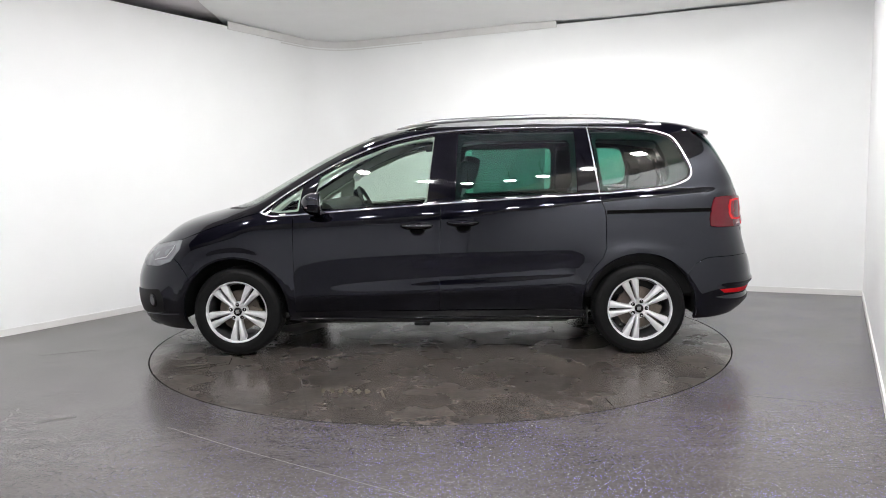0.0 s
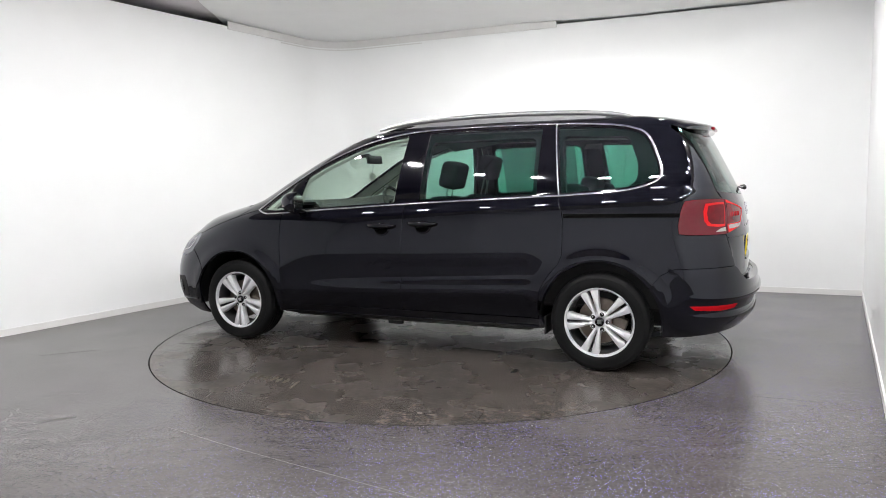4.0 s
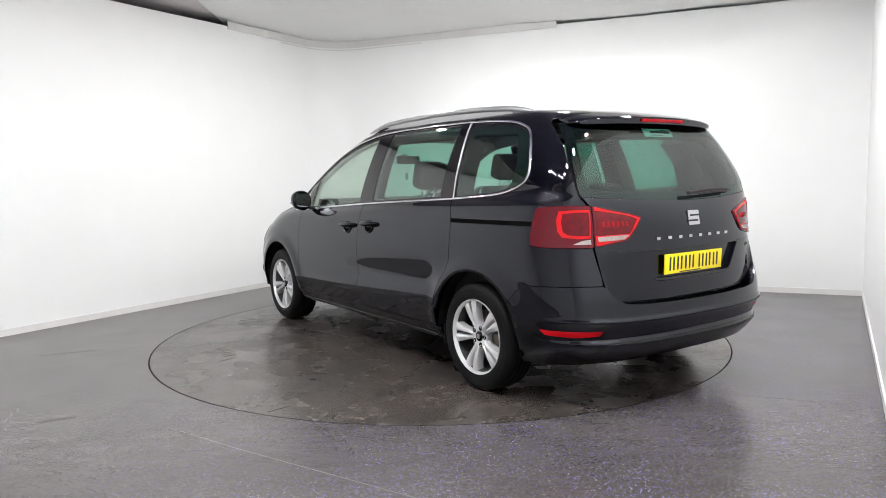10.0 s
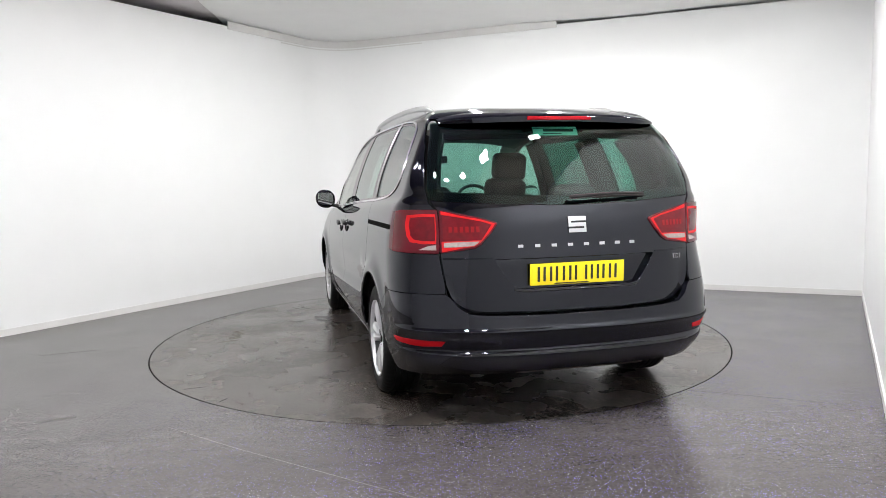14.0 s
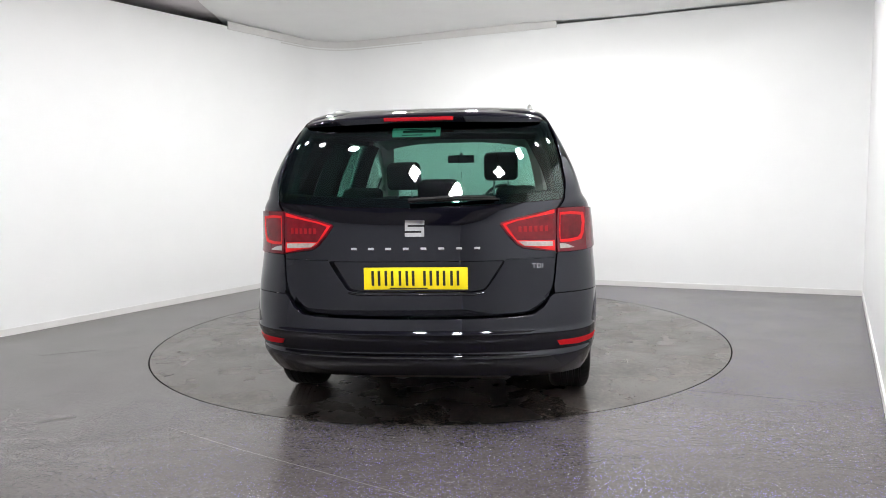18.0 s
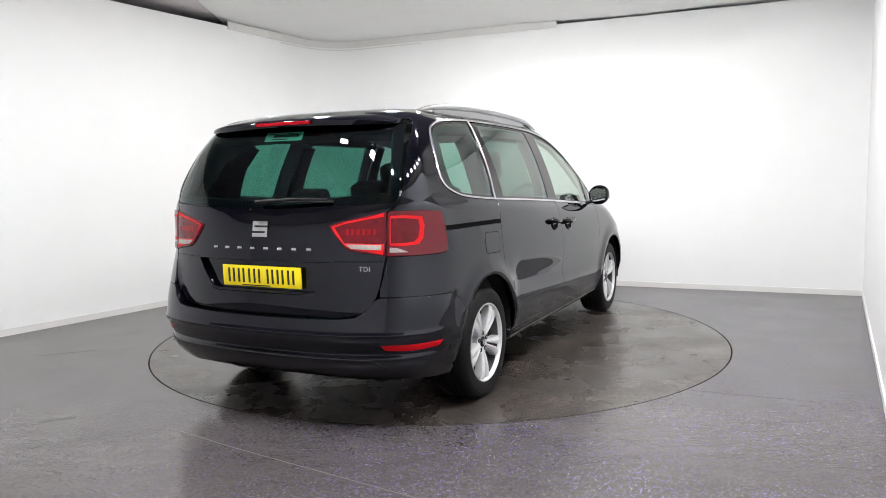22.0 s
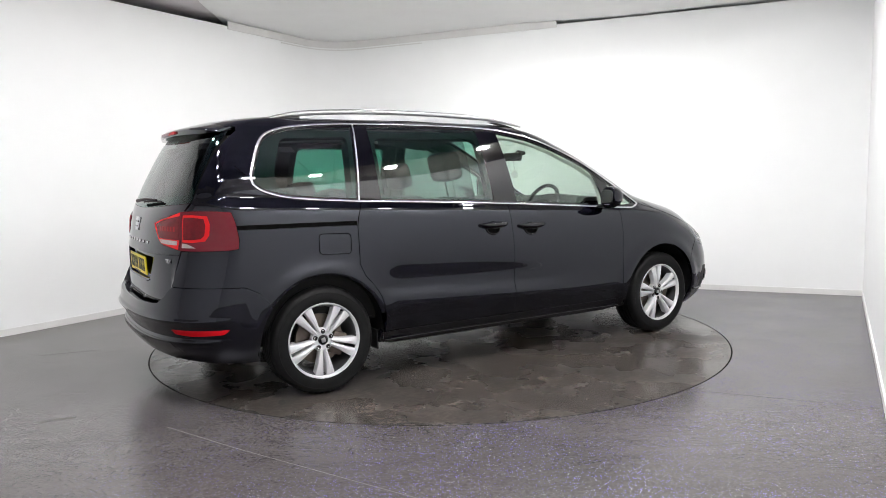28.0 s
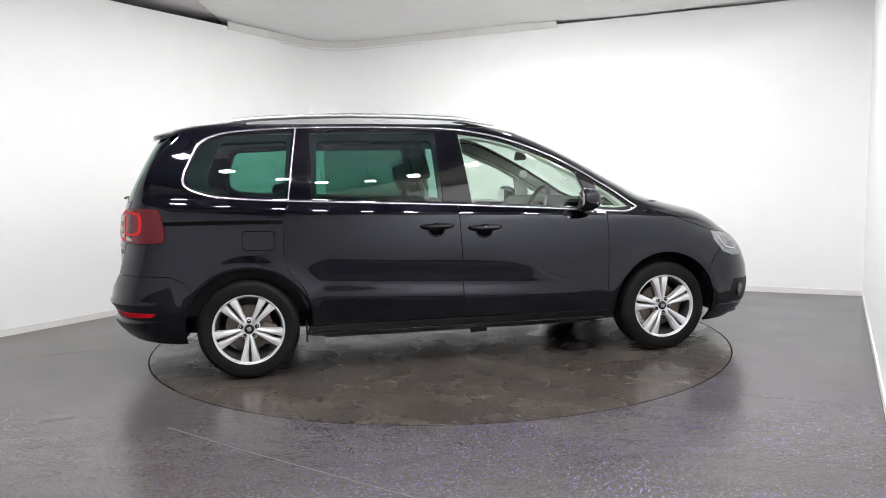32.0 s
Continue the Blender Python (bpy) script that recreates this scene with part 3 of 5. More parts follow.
def build_lights():
    """A ring of panels round the turntable, with its point towards the gate; the back four are added fill light."""
    first = None
    for x, y in RING:
        m = pose(x, y, 3.14 if y < 0.4 else 3.04, 0, 0, 40)
        if first is None:
            first = thing("ceiling_light", "square white LED panel hung from the dark ceiling (back four added)", "ceiling light", m, "ceiling lights")
            h = PANEL_SIZE / 2
            part("frame", box((-h - 0.010, -h - 0.010, 0.004), (h + 0.010, h + 0.010, 0.05), 0.003), TRIM, first)
            part("rod", tube([(0, 0, 0.05), (0, 0, 0.78)], 0.006, 6), BLACK, first)
            part("diffuser", box((-h, -h, -0.004), (h, h, 0.004), 0.001), LAMP, first, "glowing white diffuser")
        else:
            copy_thing(first, m)


def build_floor_marks():
    def flat_line(name, pts, wide, mat, label, z=0.0005):
        bm = bmesh.new()
        p = [Vector((*q, z)) for q in pts]
        rows = []
        for i, q in enumerate(p):
            t = (p[min(i + 1, len(p) - 1)] - p[max(i - 1, 0)]).normalized()
            s = Vector((-t.y, t.x, 0)) * wide / 2
            rows.append((bm.verts.new(q + s), bm.verts.new(q - s), bm.verts.new(q - s - Vector((0, 0, 0.004))), bm.verts.new(q + s - Vector((0, 0, 0.004)))))
        for a, b in zip(rows, rows[1:]):
            bm.faces.new((a[0], a[1], b[1], b[0]))
        return tagged(finish(name, bm, mat, smooth=0), label, kind="structure")

    for pts in ([(-2.21, -2.10), (-2.10, -2.02)], [(-2.13, -2.06), (-2.03, -2.0)]):
        flat_line("floor_scuff", pts, 0.03, STAIN, "pale scuff on the floor")
    for x, y in ((2.448, -1.285), (-0.248, -2.421), (1.092, -2.504), (-2.3, 0.9), (2.9, 0.6), (0.4, -3.1)):
        flat_line("grit", [(x, y), (x + 0.012, y + 0.003)], 0.010, OIL, "small dark grit on the floor")
    flat_line("floor_seam", [(1.446, -1.725), (1.674, -1.817), (2.3, -2.09), (2.36, -2.12)], 0.005, SEAM, "fine dark seam in the floor")
    flat_line("floor_seam", [(-3.04, -0.546), (-2.669, -0.398)], 0.005, SEAM, "fine dark seam in the floor")
    flat_line("floor_seam", [(-2.045, -2.538), (-1.979, -2.409)], 0.004, SEAM, "fine dark seam in the floor")
    flat_line("floor_seam", [(-2.045, -2.538), (-1.86, -2.62)], 0.004, SEAM, "fine dark seam in the floor")
    flat_line("floor_seam", [(-1.45, -2.2), (-1.0, -2.52), (-0.3, -2.98), (0.35, -3.4), (0.9, -3.8)], 0.004, STAIN, "fine pale seam in the floor")


# ---- the turntable and what is on it; both turn at an even pace ----
TURN_START, TURN_RATE = 176.65, -5.17


SEAMS = [[(-1.065, 1.93), (-1.05, 1.80)], [(-1.40, 1.70), (-1.348, 1.66)], [(1.64, 1.13), (1.44, 1.00), (1.48, 0.83)], [(1.68, 1.07), (1.48, 0.95)]]
PALE = [(-1.95, 0.40, 0.15, 0.07, 60), (-2.06, 0.19, 0.10, 0.04, 20), (-1.54, 0.11, 0.07, 0.035, 30), (-1.62, 0.02, 0.05, 0.012, 10), (-0.725, 1.925, 0.018, 0.012, 0), (0.35, 0.72, 0.05, 0.015, 20), (0.1, 0.66, 0.04, 0.015, 0), (1.72, 1.02, 0.10, 0.02, 15)]
DARK = [(1.02, 0.74, 0.09, 0.025, 25), (0.88, 0.90, 0.07, 0.03, 40), (0.70, 0.82, 0.10, 0.018, 20), (0.45, 0.70, 0.08, 0.02, 5), (0.88, 1.12, 0.06, 0.02, 60), (-0.95, 0.95, 0.05, 0.02, 80), (-1.0, -0.9, 0.10, 0.03, 30), (0.9, -0.85, 0.12, 0.03, 10),
        (0.5, -0.95, 0.09, 0.02, 50), (-1.75, -1.05, 0.05, 0.02, 70), (-1.2, -1.10, 0.06, 0.02, 15), (0.2, -0.6, 0.15, 0.02, 35)]


def build_turntable():
    table = thing("turntable", "round worn grey vehicle turntable flush with the floor", "turntable")
    n, R = 160, 2.249
    bm = bmesh.new()
    top = [bm.verts.new((R * math.cos(2 * math.pi * k / n), R * math.sin(2 * math.pi * k / n), 0.0)) for k in range(n)]
    low = [bm.verts.new((v.co.x, v.co.y, -0.10)) for v in top]
    bm.faces.new(top)
    for k in range(n):
        bm.faces.new((top[(k + 1) % n], top[k], low[k], low[(k + 1) % n]))
    part("top", bm, TABLE, table, smooth=0)
    # black filler just below the floor, painting the darkness of the open gap
    part("edge_ring", lathe([(2.2492, -0.0010), (2.2586, -0.0010), (2.2586, -0.03), (2.2492, -0.03)], 160, Matrix.Rotation(radians(90), 4, "X"), closed=True), GAP, table, "thin black fill for the dark gap round the table")
    rng = random.Random(7)

    def blot(name, cx, cy, rx, ry, turn, mat, label, z=0.0006):
        bm = bmesh.new()
        c = bm.verts.new((cx, cy, z))
        ring = []
        n = 44
        for k in range(n):
            a = 2 * math.pi * k / n
            at = Vector((cx * 9 + 1.6 * math.cos(a), cy * 9 + 1.6 * math.sin(a), rx))
            r = 1 + 0.45 * noise.noise(at) + 0.40 * noise.noise(at * 2.7) + 0.25 * noise.noise(at * 6.1)
            u, v = rx * r * math.cos(a), ry * r * math.sin(a)
            w = radians(turn)
            ring.append(bm.verts.new((cx + u * math.cos(w) - v * math.sin(w), cy + u * math.sin(w) + v * math.cos(w), z)))
        for k in range(n):
            bm.faces.new((c, ring[k], ring[(k + 1) % n]))
        part(name, bm, mat, table, label, smooth=0)

    def line(pts, wide, mat=GAP):
        bm = bmesh.new()
        rows = []
        for i, q in enumerate(pts):
            a, b = Vector(pts[max(i - 1, 0)]), Vector(pts[min(i + 1, len(pts) - 1)])
            t = (b - a).normalized()
            s = Vector((-t.y, t.x)) * wide / 2
            q = Vector(q)
            rows.append((bm.verts.new((*(q + s), 0.0007)), bm.verts.new((*(q - s), 0.0007))))
        for a, b in zip(rows, rows[1:]):
            bm.faces.new((a[0], a[1], b[1], b[0]))
        part("seam", bm, mat, table, "fine dark seam", smooth=0)

    for pts in SEAMS:
        line(pts, 0.006)
    line([(0.985, 0.869), (0.812, 1.442), (0.61, 2.108)], 0.006, STAIN)
    # faded lettering, worn past reading: plain bars
    for k in range(6):
        cx, cy = 0.630 - 0.055 * k, 1.635 + (0.02 if k > 3 else 0.0)
        blot("faded_bar", cx, cy, 0.016, 0.045, 12, FADED, "faded yellow paint bar")
    blot("faded_bar", 0.255, 1.71, 0.010, 0.075, 15, FADED, "faded yellow paint bar")
    for cx, cy, rx, ry, turn in PALE:
        blot("water_mark", cx, cy, rx, ry, turn, PUDDLE, "pale dried water mark")
    for cx, cy, rx, ry, turn in DARK:
        blot("rubber_mark", cx, cy, rx, ry, turn, OIL, "dark rubber mark")
    for k in range(46):
        a, r = rng.uniform(0, 6.283), 2.15 * math.sqrt(rng.random())
        s = rng.uniform(0.004, 0.010)
        blot("grit", r * math.cos(a), r * math.sin(a), s, s * 0.7, rng.uniform(0, 180), STAIN if rng.random() < 0.6 else OIL, "")
    return table




# ---- outlines on the car's skin, left side, in (x, z) ----
DLO_TOP = spline([(1.273, 1.052), (1.140, 1.150), (1.008, 1.232), (0.711, 1.401), (0.379, 1.532), (0.126, 1.593), (-0.123, 1.624), (-0.520, 1.636), (-1.111, 1.634), (-1.473, 1.613), (-1.640, 1.583),
                  (-1.735, 1.530), (-1.802, 1.400), (-1.832, 1.303), (-1.800, 1.239), (-1.677, 1.194), (-1.510, 1.171), (-1.201, 1.150)], 6)
BELT = spline([(-1.201, 1.150), (-0.604, 1.124), (-0.075, 1.098), (0.604, 1.058), (1.095, 1.026), (1.200, 1.028), (1.273, 1.052)], 6)
DLO = DLO_TOP[:-1] + BELT[:-1]


def belt_z(x):
    b = sorted(BELT)
    return float(np.interp(x, [p[0] for p in b], [p[1] for p in b]))


def top_z(x):
    """Upper edge of the side windows."""
    b = sorted(p for p in DLO_TOP if p[1] > 1.2 and p[0] > -1.74) + [(1.273, 1.052)]
    return float(np.interp(x, [p[0] for p in b], [p[1] for p in b]))


def to_s(x, z):
    """Way round the skin of a place that is known by x."""
    xr, lr, xf, lf = (float(g(z)) for g in (REAR, REAR_LEN, FRONT, FRONT_LEN))
    e = POW / 2
    if x < xr + lr:
        a = math.acos(min(1, max(0, 1 - (x - xr) / lr)) ** e)
        return -END + (xr + lr + END) * a / (math.pi / 2)
    if x > xf - lf:
        b = math.acos(min(1, max(0, 1 - (xf - x) / lf)) ** e)
        return END - (END - xf + lf) * b / (math.pi / 2)
    return x


def tail_s(y, z):
    """Way round the skin of a place on the tail that is known by y."""
    return to_s(float(plain_rear_x(np.array([y]), np.array([z]))[0]), z)


def arch(cx, start, stop, r=0.392, cz=0.335, n=26):
    return [(cx + r * math.cos(radians(start + (stop - start) * k / n)), cz + r * math.sin(radians(start + (stop - start) * k / n))) for k in range(n + 1)]


def inset(poly, d):
    """A closed outline moved inwards."""
    p = np.array(poly, float)
    area = 0.5 * np.sum(p[:, 0] * np.roll(p[:, 1], -1) - np.roll(p[:, 0], -1) * p[:, 1])
    t = np.roll(p, -1, 0) - np.roll(p, 1, 0)
    t /= np.linalg.norm(t, axis=1)[:, None] + 1e-9
    nrm = np.stack([-t[:, 1], t[:, 0]], 1) * np.sign(area)
    return [tuple(q) for q in p + nrm * d]


def rounded(poly, r, n=5):
    """A polygon with its corners rounded."""
    out = []
    c = len(poly)
    for i in range(c):
        p, a, b = (np.array(poly[k % c], float) for k in (i, i - 1, i + 1))
        u, v = a - p, b - p
        k = min(r, 0.45 * np.linalg.norm(u), 0.45 * np.linalg.norm(v))
        s, e = p + u / np.linalg.norm(u) * k, p + v / np.linalg.norm(v) * k
        for j in range(n + 1):
            t = j / n
            out.append(tuple(s * (1 - t) ** 2 + 2 * p * t * (1 - t) + e * t * t))
    return out


TAIL_EDGE = [(0.672, 1.575), (0.715, 1.44), (0.738, 1.32), (0.750, 1.235), (0.744, 1.172), (0.714, 1.122)]  # tailgate's edge beside the glass, (y, z)
GATE_LOW = [(0.702, 0.902), (0.692, 0.80), (0.684, 0.745), (0.664, 0.690), (0.632, 0.645), (0.580, 0.612), (0.50, 0.603), (0.25, 0.598), (0.0, 0.597)]
ARCH_SEAM = [(-1.785, 0.575), (-1.84, 0.650), (-1.93, 0.695), (-2.04, 0.700)]
LAMP_SPLIT = 0.703
LAMP_FRONT_TOP, LAMP_FRONT_LOW = (-1.978, 1.108), (-1.945, 0.908)


def glass_panes():
    """Outlines of the four side panes."""
    def between(x0, x1, lean0, lean1, gap):
        """Pane from x1 (rear) to x0 (front); each upright edge leans by its second x at the top."""
        lo = [(x, belt_z(x) + gap) for x in np.linspace(x0, x1, 9)]
        hi = [(x, top_z(x) - gap) for x in np.linspace(lean1, lean0, 13)]
        return lo + hi
    front = rounded(between(0.905, 0.046, 0.840, -0.011, 0.018), 0.012, 2)
    slide = rounded(between(-0.152, -1.030, -0.178, -1.028, 0.018), 0.015, 2)
    wing = rounded([(1.225, 1.058), (1.10, 1.048), (0.985, 1.056), (0.962, 1.246), (1.02, 1.208), (1.13, 1.138)], 0.02, 3)
    inner = inset(DLO, 0.017)
    rear = [p for p in inner if p[0] < -1.19 - 0.0 * p[1] and p[0] < -1.195 + (p[1] - 1.15) * 0.12]
    # keep the order along the outline and close it by the upright divider
    rear = rear + [(-1.192, 1.168)]
    rear.insert(0, (-1.136, 1.617))
    return wing, front, slide, rear


def build_car():
    car = thing("car", "gloss midnight-black seven-seat people carrier on a turntable", "car")
    P = lambda *a, **k: skin(*a, **k)
    wing, front, slide, rear = glass_panes()
    for sg in (1, -1):
        # front wing
        poly = [(1.027, 1.022), (1.024, 0.90), (1.018, 0.45), (1.016, 0.335), (1.06, 0.30)] + arch(AXLE, 185, 32)[0:] + [(1.80, 0.60), (1.865, 0.685), (1.93, 0.745), (1.868, 0.80), (1.866, 0.862), (1.60, 0.956), (1.40, 1.018), (1.285, 1.05), (1.20, 1.022), (1.10, 1.018)]
        P("front_wing", "side", poly, PAINT, car, sg, row=0.014)
        # doors
        poly = [(1.020, 1.018)] + [(x, belt_z(x) - 0.006) for x in np.linspace(0.95, -0.046, 14)] + [(-0.048, 1.05), (-0.040, 0.767), (-0.030, 0.350), (-0.030, 0.335), (1.010, 0.330), (1.012, 0.45), (1.018, 0.90)]
        fdoor = P("front_door", "side", poly, PAINT, car, sg, row=0.012)
        poly = [(-0.054, 1.091)] + [(x, belt_z(x) - 0.006) for x in np.linspace(-0.15, -1.172, 14)] + [(-1.206, 1.05), (-1.216, 1.0), (-1.218, 0.768), (-1.19, 0.70), (-1.142, 0.645)] + \
            spline([(-1.142, 0.645), (-1.085, 0.56), (-1.056, 0.448), (-1.052, 0.335)], 5)[1:] + [(-0.036, 0.335), (-0.036, 0.350), (-0.046, 0.767), (-0.054, 1.05)]
        sdoor = P("sliding_door", "side", poly, PAINT, car, sg, row=0.012)
        # rear quarter with the pillar beside the tailgate
        q = [(-1.180, 1.142), (-1.214, 1.05), (-1.223, 1.0), (-1.225, 0.768), (-1.197, 0.70), (-1.149, 0.645)] + spline([(-1.149, 0.645), (-1.092, 0.56), (-1.070, 0.46)], 4)[1:] + arch(-AXLE, 18, 142, n=26)
        q = [(to_s(*p), p[1]) for p in q + ARCH_SEAM]
        q += [(tail_s(y, z), z) for y, z in ((0.86, 0.702), (0.78, 0.704), (0.694, 0.704))] + [(tail_s(y + 0.008, z), z) for y, z in ((0.684, 0.745), (0.692, 0.80), (0.702, 0.896))]
        q += [(tail_s(0.80, 0.897), 0.897), (to_s(-1.99, 0.900), 0.900), (to_s(*LAMP_FRONT_LOW), 0.906), (to_s(-1.938, 0.96), 0.96), (to_s(-1.952, 1.05), 1.05), (to_s(-1.972, 1.113), 1.113), (to_s(-2.05, 1.122), 1.122),
              (tail_s(0.79, 1.124), 1.124), (tail_s(0.722, 1.124), 1.124)]
        q += [(tail_s(y + 0.008, z), z) for y, z in TAIL_EDGE[::-1][1:]] + [(tail_s(0.66, 1.60), 1.60), (to_s(-1.93, 1.63), 1.63), (to_s(-1.82, 1.655), 1.655)]
        q += [(x, 1.655) for x in np.linspace(-1.70, -1.14, 8)] + [(to_s(x, z), z) for x, z in DLO_TOP if x <= -1.13][:-1]
        P("rear_quarter", "wrap", q, PAINT, car, sg, step=0.03, row=0.012)
        # roof rail panel and windscreen pillar
        up = []
        for z in np.linspace(1.075, 1.60, 14):
            xf, lf = float(FRONT(z)), float(FRONT_LEN(z))
            up.append((END - 0.60 * (END - xf + lf), z))
        low = [(to_s(x, z), z) for x, z in DLO_TOP if x >= -1.13]
        up[0] = (up[0][0], 1.068)
        poly = low + [(-1.13, 1.655)] + [(x, 1.655) for x in np.linspace(-1.0, 0.0, 12)] + [(0.10, 1.645), (0.19, 1.628)] + up[::-1]
        P("roof_frame", "wrap", poly, PAINT, car, sg, step=0.05, row=0.016)
        P("roof_lining", "wrap", poly, PILLAR, car, sg, step=0.06, lift=-0.032, depth=0, label="pale grey pillar trim")
        # gloss-black frame between the panes, and the bright surround
        P("window_frame", "side", inset(DLO, 0.004), GLOSS, car, sg, holes=(wing, front, slide, rear), lift=-0.004, depth=0.02, edge=0.03)
        strip("window_trim", densify(DLO, 0.03), 0.0155, 0.006, CHROME, car, sg, label="polished metal window surround")
        strip("pillar_trim", densify([(-1.118, 1.628), (-1.183, 1.150)], 0.05, False), 0.009, 0.005, SATIN, car, sg, closed=False)
        for nm, pane, mat in (("wing_window", wing, GLASS_FRONT), ("front_door_window", front, GLASS_FRONT), ("sliding_door_window", slide, GLASS_REAR), ("quarter_window", rear, GLASS_REAR)):
            P(nm, "side", inset(pane, -0.004), mat, fdoor if nm == "front_door_window" else sdoor if nm == "sliding_door_window" else car, sg, lift=-0.007, depth=0)
        # trim inside, with its smaller openings
        fo = rounded([(0.89, 1.060), (0.06, 1.112), (0.0, 1.578), (0.13, 1.565), (0.38, 1.507), (0.70, 1.377), (0.86, 1.285)], 0.03)
        so = rounded([(-0.175, 1.135), (-1.00, 1.165), (-0.99, 1.555), (-0.20, 1.555)], 0.05)
        ro = rounded([(-1.215, 1.168), (-1.60, 1.192), (-1.685, 1.25), (-1.685, 1.36), (-1.61, 1.545), (-1.17, 1.56)], 0.04)
        wo = rounded([(1.17, 1.065), (1.00, 1.075), (0.985, 1.20), (1.06, 1.16)], 0.02)
        low = [(x, min(z, 1.60)) for x, z in inset(DLO, 0.012)]
        P("inner_trim", "side", [p for p in low if p[0] > -0.09], PILLAR, car, sg, holes=(wo, fo), lift=-0.022, depth=0.03, edge=0.04, label="pale grey pillar trim")
        P("inner_trim", "side", [p for p in low if p[0] < -0.092], INSIDE, car, sg, holes=(so, ro), lift=-0.022, depth=0.03, edge=0.04)
        P("pillar_cover", "side", [(-1.70, 1.16), (-1.70, 1.30), (-1.70, 1.42), (-1.64, 1.55), (-1.80, 1.54), (-1.90, 1.45), (-1.98, 1.28), (-1.98, 1.16)], INSIDE, car, sg, lift=-0.03, depth=0.12, edge=0.04)
        P("pillar_cover", "side", [(-1.035, 1.17), (-1.035, 1.56), (-1.165, 1.56), (-1.205, 1.17)], INSIDE, car, sg, lift=-0.03, depth=0.10, edge=0.04)
        P("pillar_cover", "side", [(0.02, 1.12), (-0.03, 1.57), (-0.17, 1.57), (-0.16, 1.12)], INSIDE, car, sg, lift=-0.03, depth=0.06, edge=0.04)
        # sill
        poly = [(1.06, 0.322), (1.07, 0.262), (0.9, 0.246), (-0.95, 0.246), (-1.09, 0.262), (-1.075, 0.322)]
        P("sill", "side", poly, GLOSS, car, sg, lift=-0.004, depth=0.05)
        strip("sill_strip", densify([(1.0, 0.270), (-1.05, 0.270)], 0.2, False), 0.012, 0.005, GLOSS, car, sg, closed=False)
        # slide rail slot
        P("slide_rail", "wrap", densify([(-1.226, 1.008), (-1.226, 1.030), (to_s(-1.952, 1.036), 1.036), (to_s(-1.949, 1.014), 1.014)], 0.04), GAP, car, sg, lift=0.0035, depth=0.006, step=0.03)
        strip("rail_edge", densify([(-1.226, 1.006), (to_s(-1.949, 1.012), 1.012)], 0.04, False), 0.004, 0.005, PAINT, car, sg, kind="wrap", closed=False)
        # tail lamp, outer half on the body
        o = [(to_s(-1.978, 1.110), 1.110), (to_s(-2.05, 1.118), 1.118), (tail_s(0.80, 1.120), 1.120), (tail_s(LAMP_SPLIT + 0.006, 1.118), 1.118), (tail_s(LAMP_SPLIT + 0.004, 0.903), 0.903), (tail_s(0.80, 0.902), 0.902),
             (to_s(-2.0, 0.905), 0.905), (to_s(-1.948, 0.912), 0.912), (to_s(-1.944, 0.96), 0.96), (to_s(-1.958, 1.05), 1.05)]
        lamp = P("tail_lamp", "wrap", o, RED, car, sg, lift=0.010, depth=0.03, label="dark red tail lamp lens")
        at = lambda y, z: (tail_s(y, z), z)
        y0 = LAMP_SPLIT + 0.012
        ring = [at(y0, 1.098), at(0.77, 1.100), at(0.835, 1.094), at(0.842, 1.05), at(0.838, 0.99), at(0.825, 0.957), at(0.77, 0.948), at(y0, 0.950)]
        hole = [at(y0 + 0.003, 1.087), at(0.77, 1.088), at(0.823, 1.082), at(0.828, 1.04), at(0.822, 0.988), at(0.808, 0.968), at(0.765, 0.962), at(y0 + 0.003, 0.962)]
        P("light_guide", "wrap", ring, GUIDE, lamp, sg, holes=[hole], lift=0.0125, depth=0.002, step=0.02, edge=0.01, label="bright red light guide")
        P("lamp_chamber", "wrap", inset(hole, 0.002), RED_DARK, lamp, sg, lift=0.0115, depth=0.001, step=0.03, label="dark red inner chamber")
        P("reflector_band", "wrap", [at(0.79, 0.918), at(y0, 0.918), at(y0, 0.942), at(0.745, 0.938)], CLEAR, lamp, sg, lift=0.0125, depth=0.002, label="clear reversing lens")
        # bumper reflector
        o = [(tail_s(0.702, 0.464), 0.464), (tail_s(0.80, 0.463), 0.463), (to_s(-2.16, 0.463), 0.463), (to_s(-2.02, 0.462), 0.462), (to_s(-2.05, 0.440), 0.440), (to_s(-2.18, 0.434), 0.434), (tail_s(0.80, 0.434), 0.434), (tail_s(0.716, 0.441), 0.441)]
        P("bumper_reflector", "wrap", o, RED_LIT, car, sg, lift=0.004, depth=0.01, label="bright red reflector")
        # headlamp
        o = [(to_s(1.870, 0.858), 0.858), (to_s(2.02, 0.836), 0.836), (to_s(2.19, 0.800), 0.800), (to_s(2.26, 0.765), 0.765), (to_s(2.28, 0.70), 0.70), (to_s(2.20, 0.665), 0.665), (to_s(2.05, 0.672), 0.672), (to_s(1.945, 0.708), 0.708), (to_s(1.876, 0.79), 0.79)]
        lampf = P("headlamp", "wrap", o, HEAD, car, sg, lift=0.003, depth=0.02, step=0.03, label="clear headlamp with silver housing")
        strip("lamp_rim", densify([(to_s(1.884, 0.853), 0.853), (to_s(2.02, 0.833), 0.833), (to_s(2.19, 0.798), 0.798)], 0.04, False), 0.012, 0.003, GLOSS, lampf, sg, kind="wrap", closed=False)
        o = [(to_s(2.16, 0.775), 0.775), (to_s(2.02, 0.805), 0.805), (to_s(1.915, 0.825), 0.825), (to_s(1.905, 0.78), 0.78), (to_s(1.965, 0.722), 0.722), (to_s(2.10, 0.705), 0.705)]
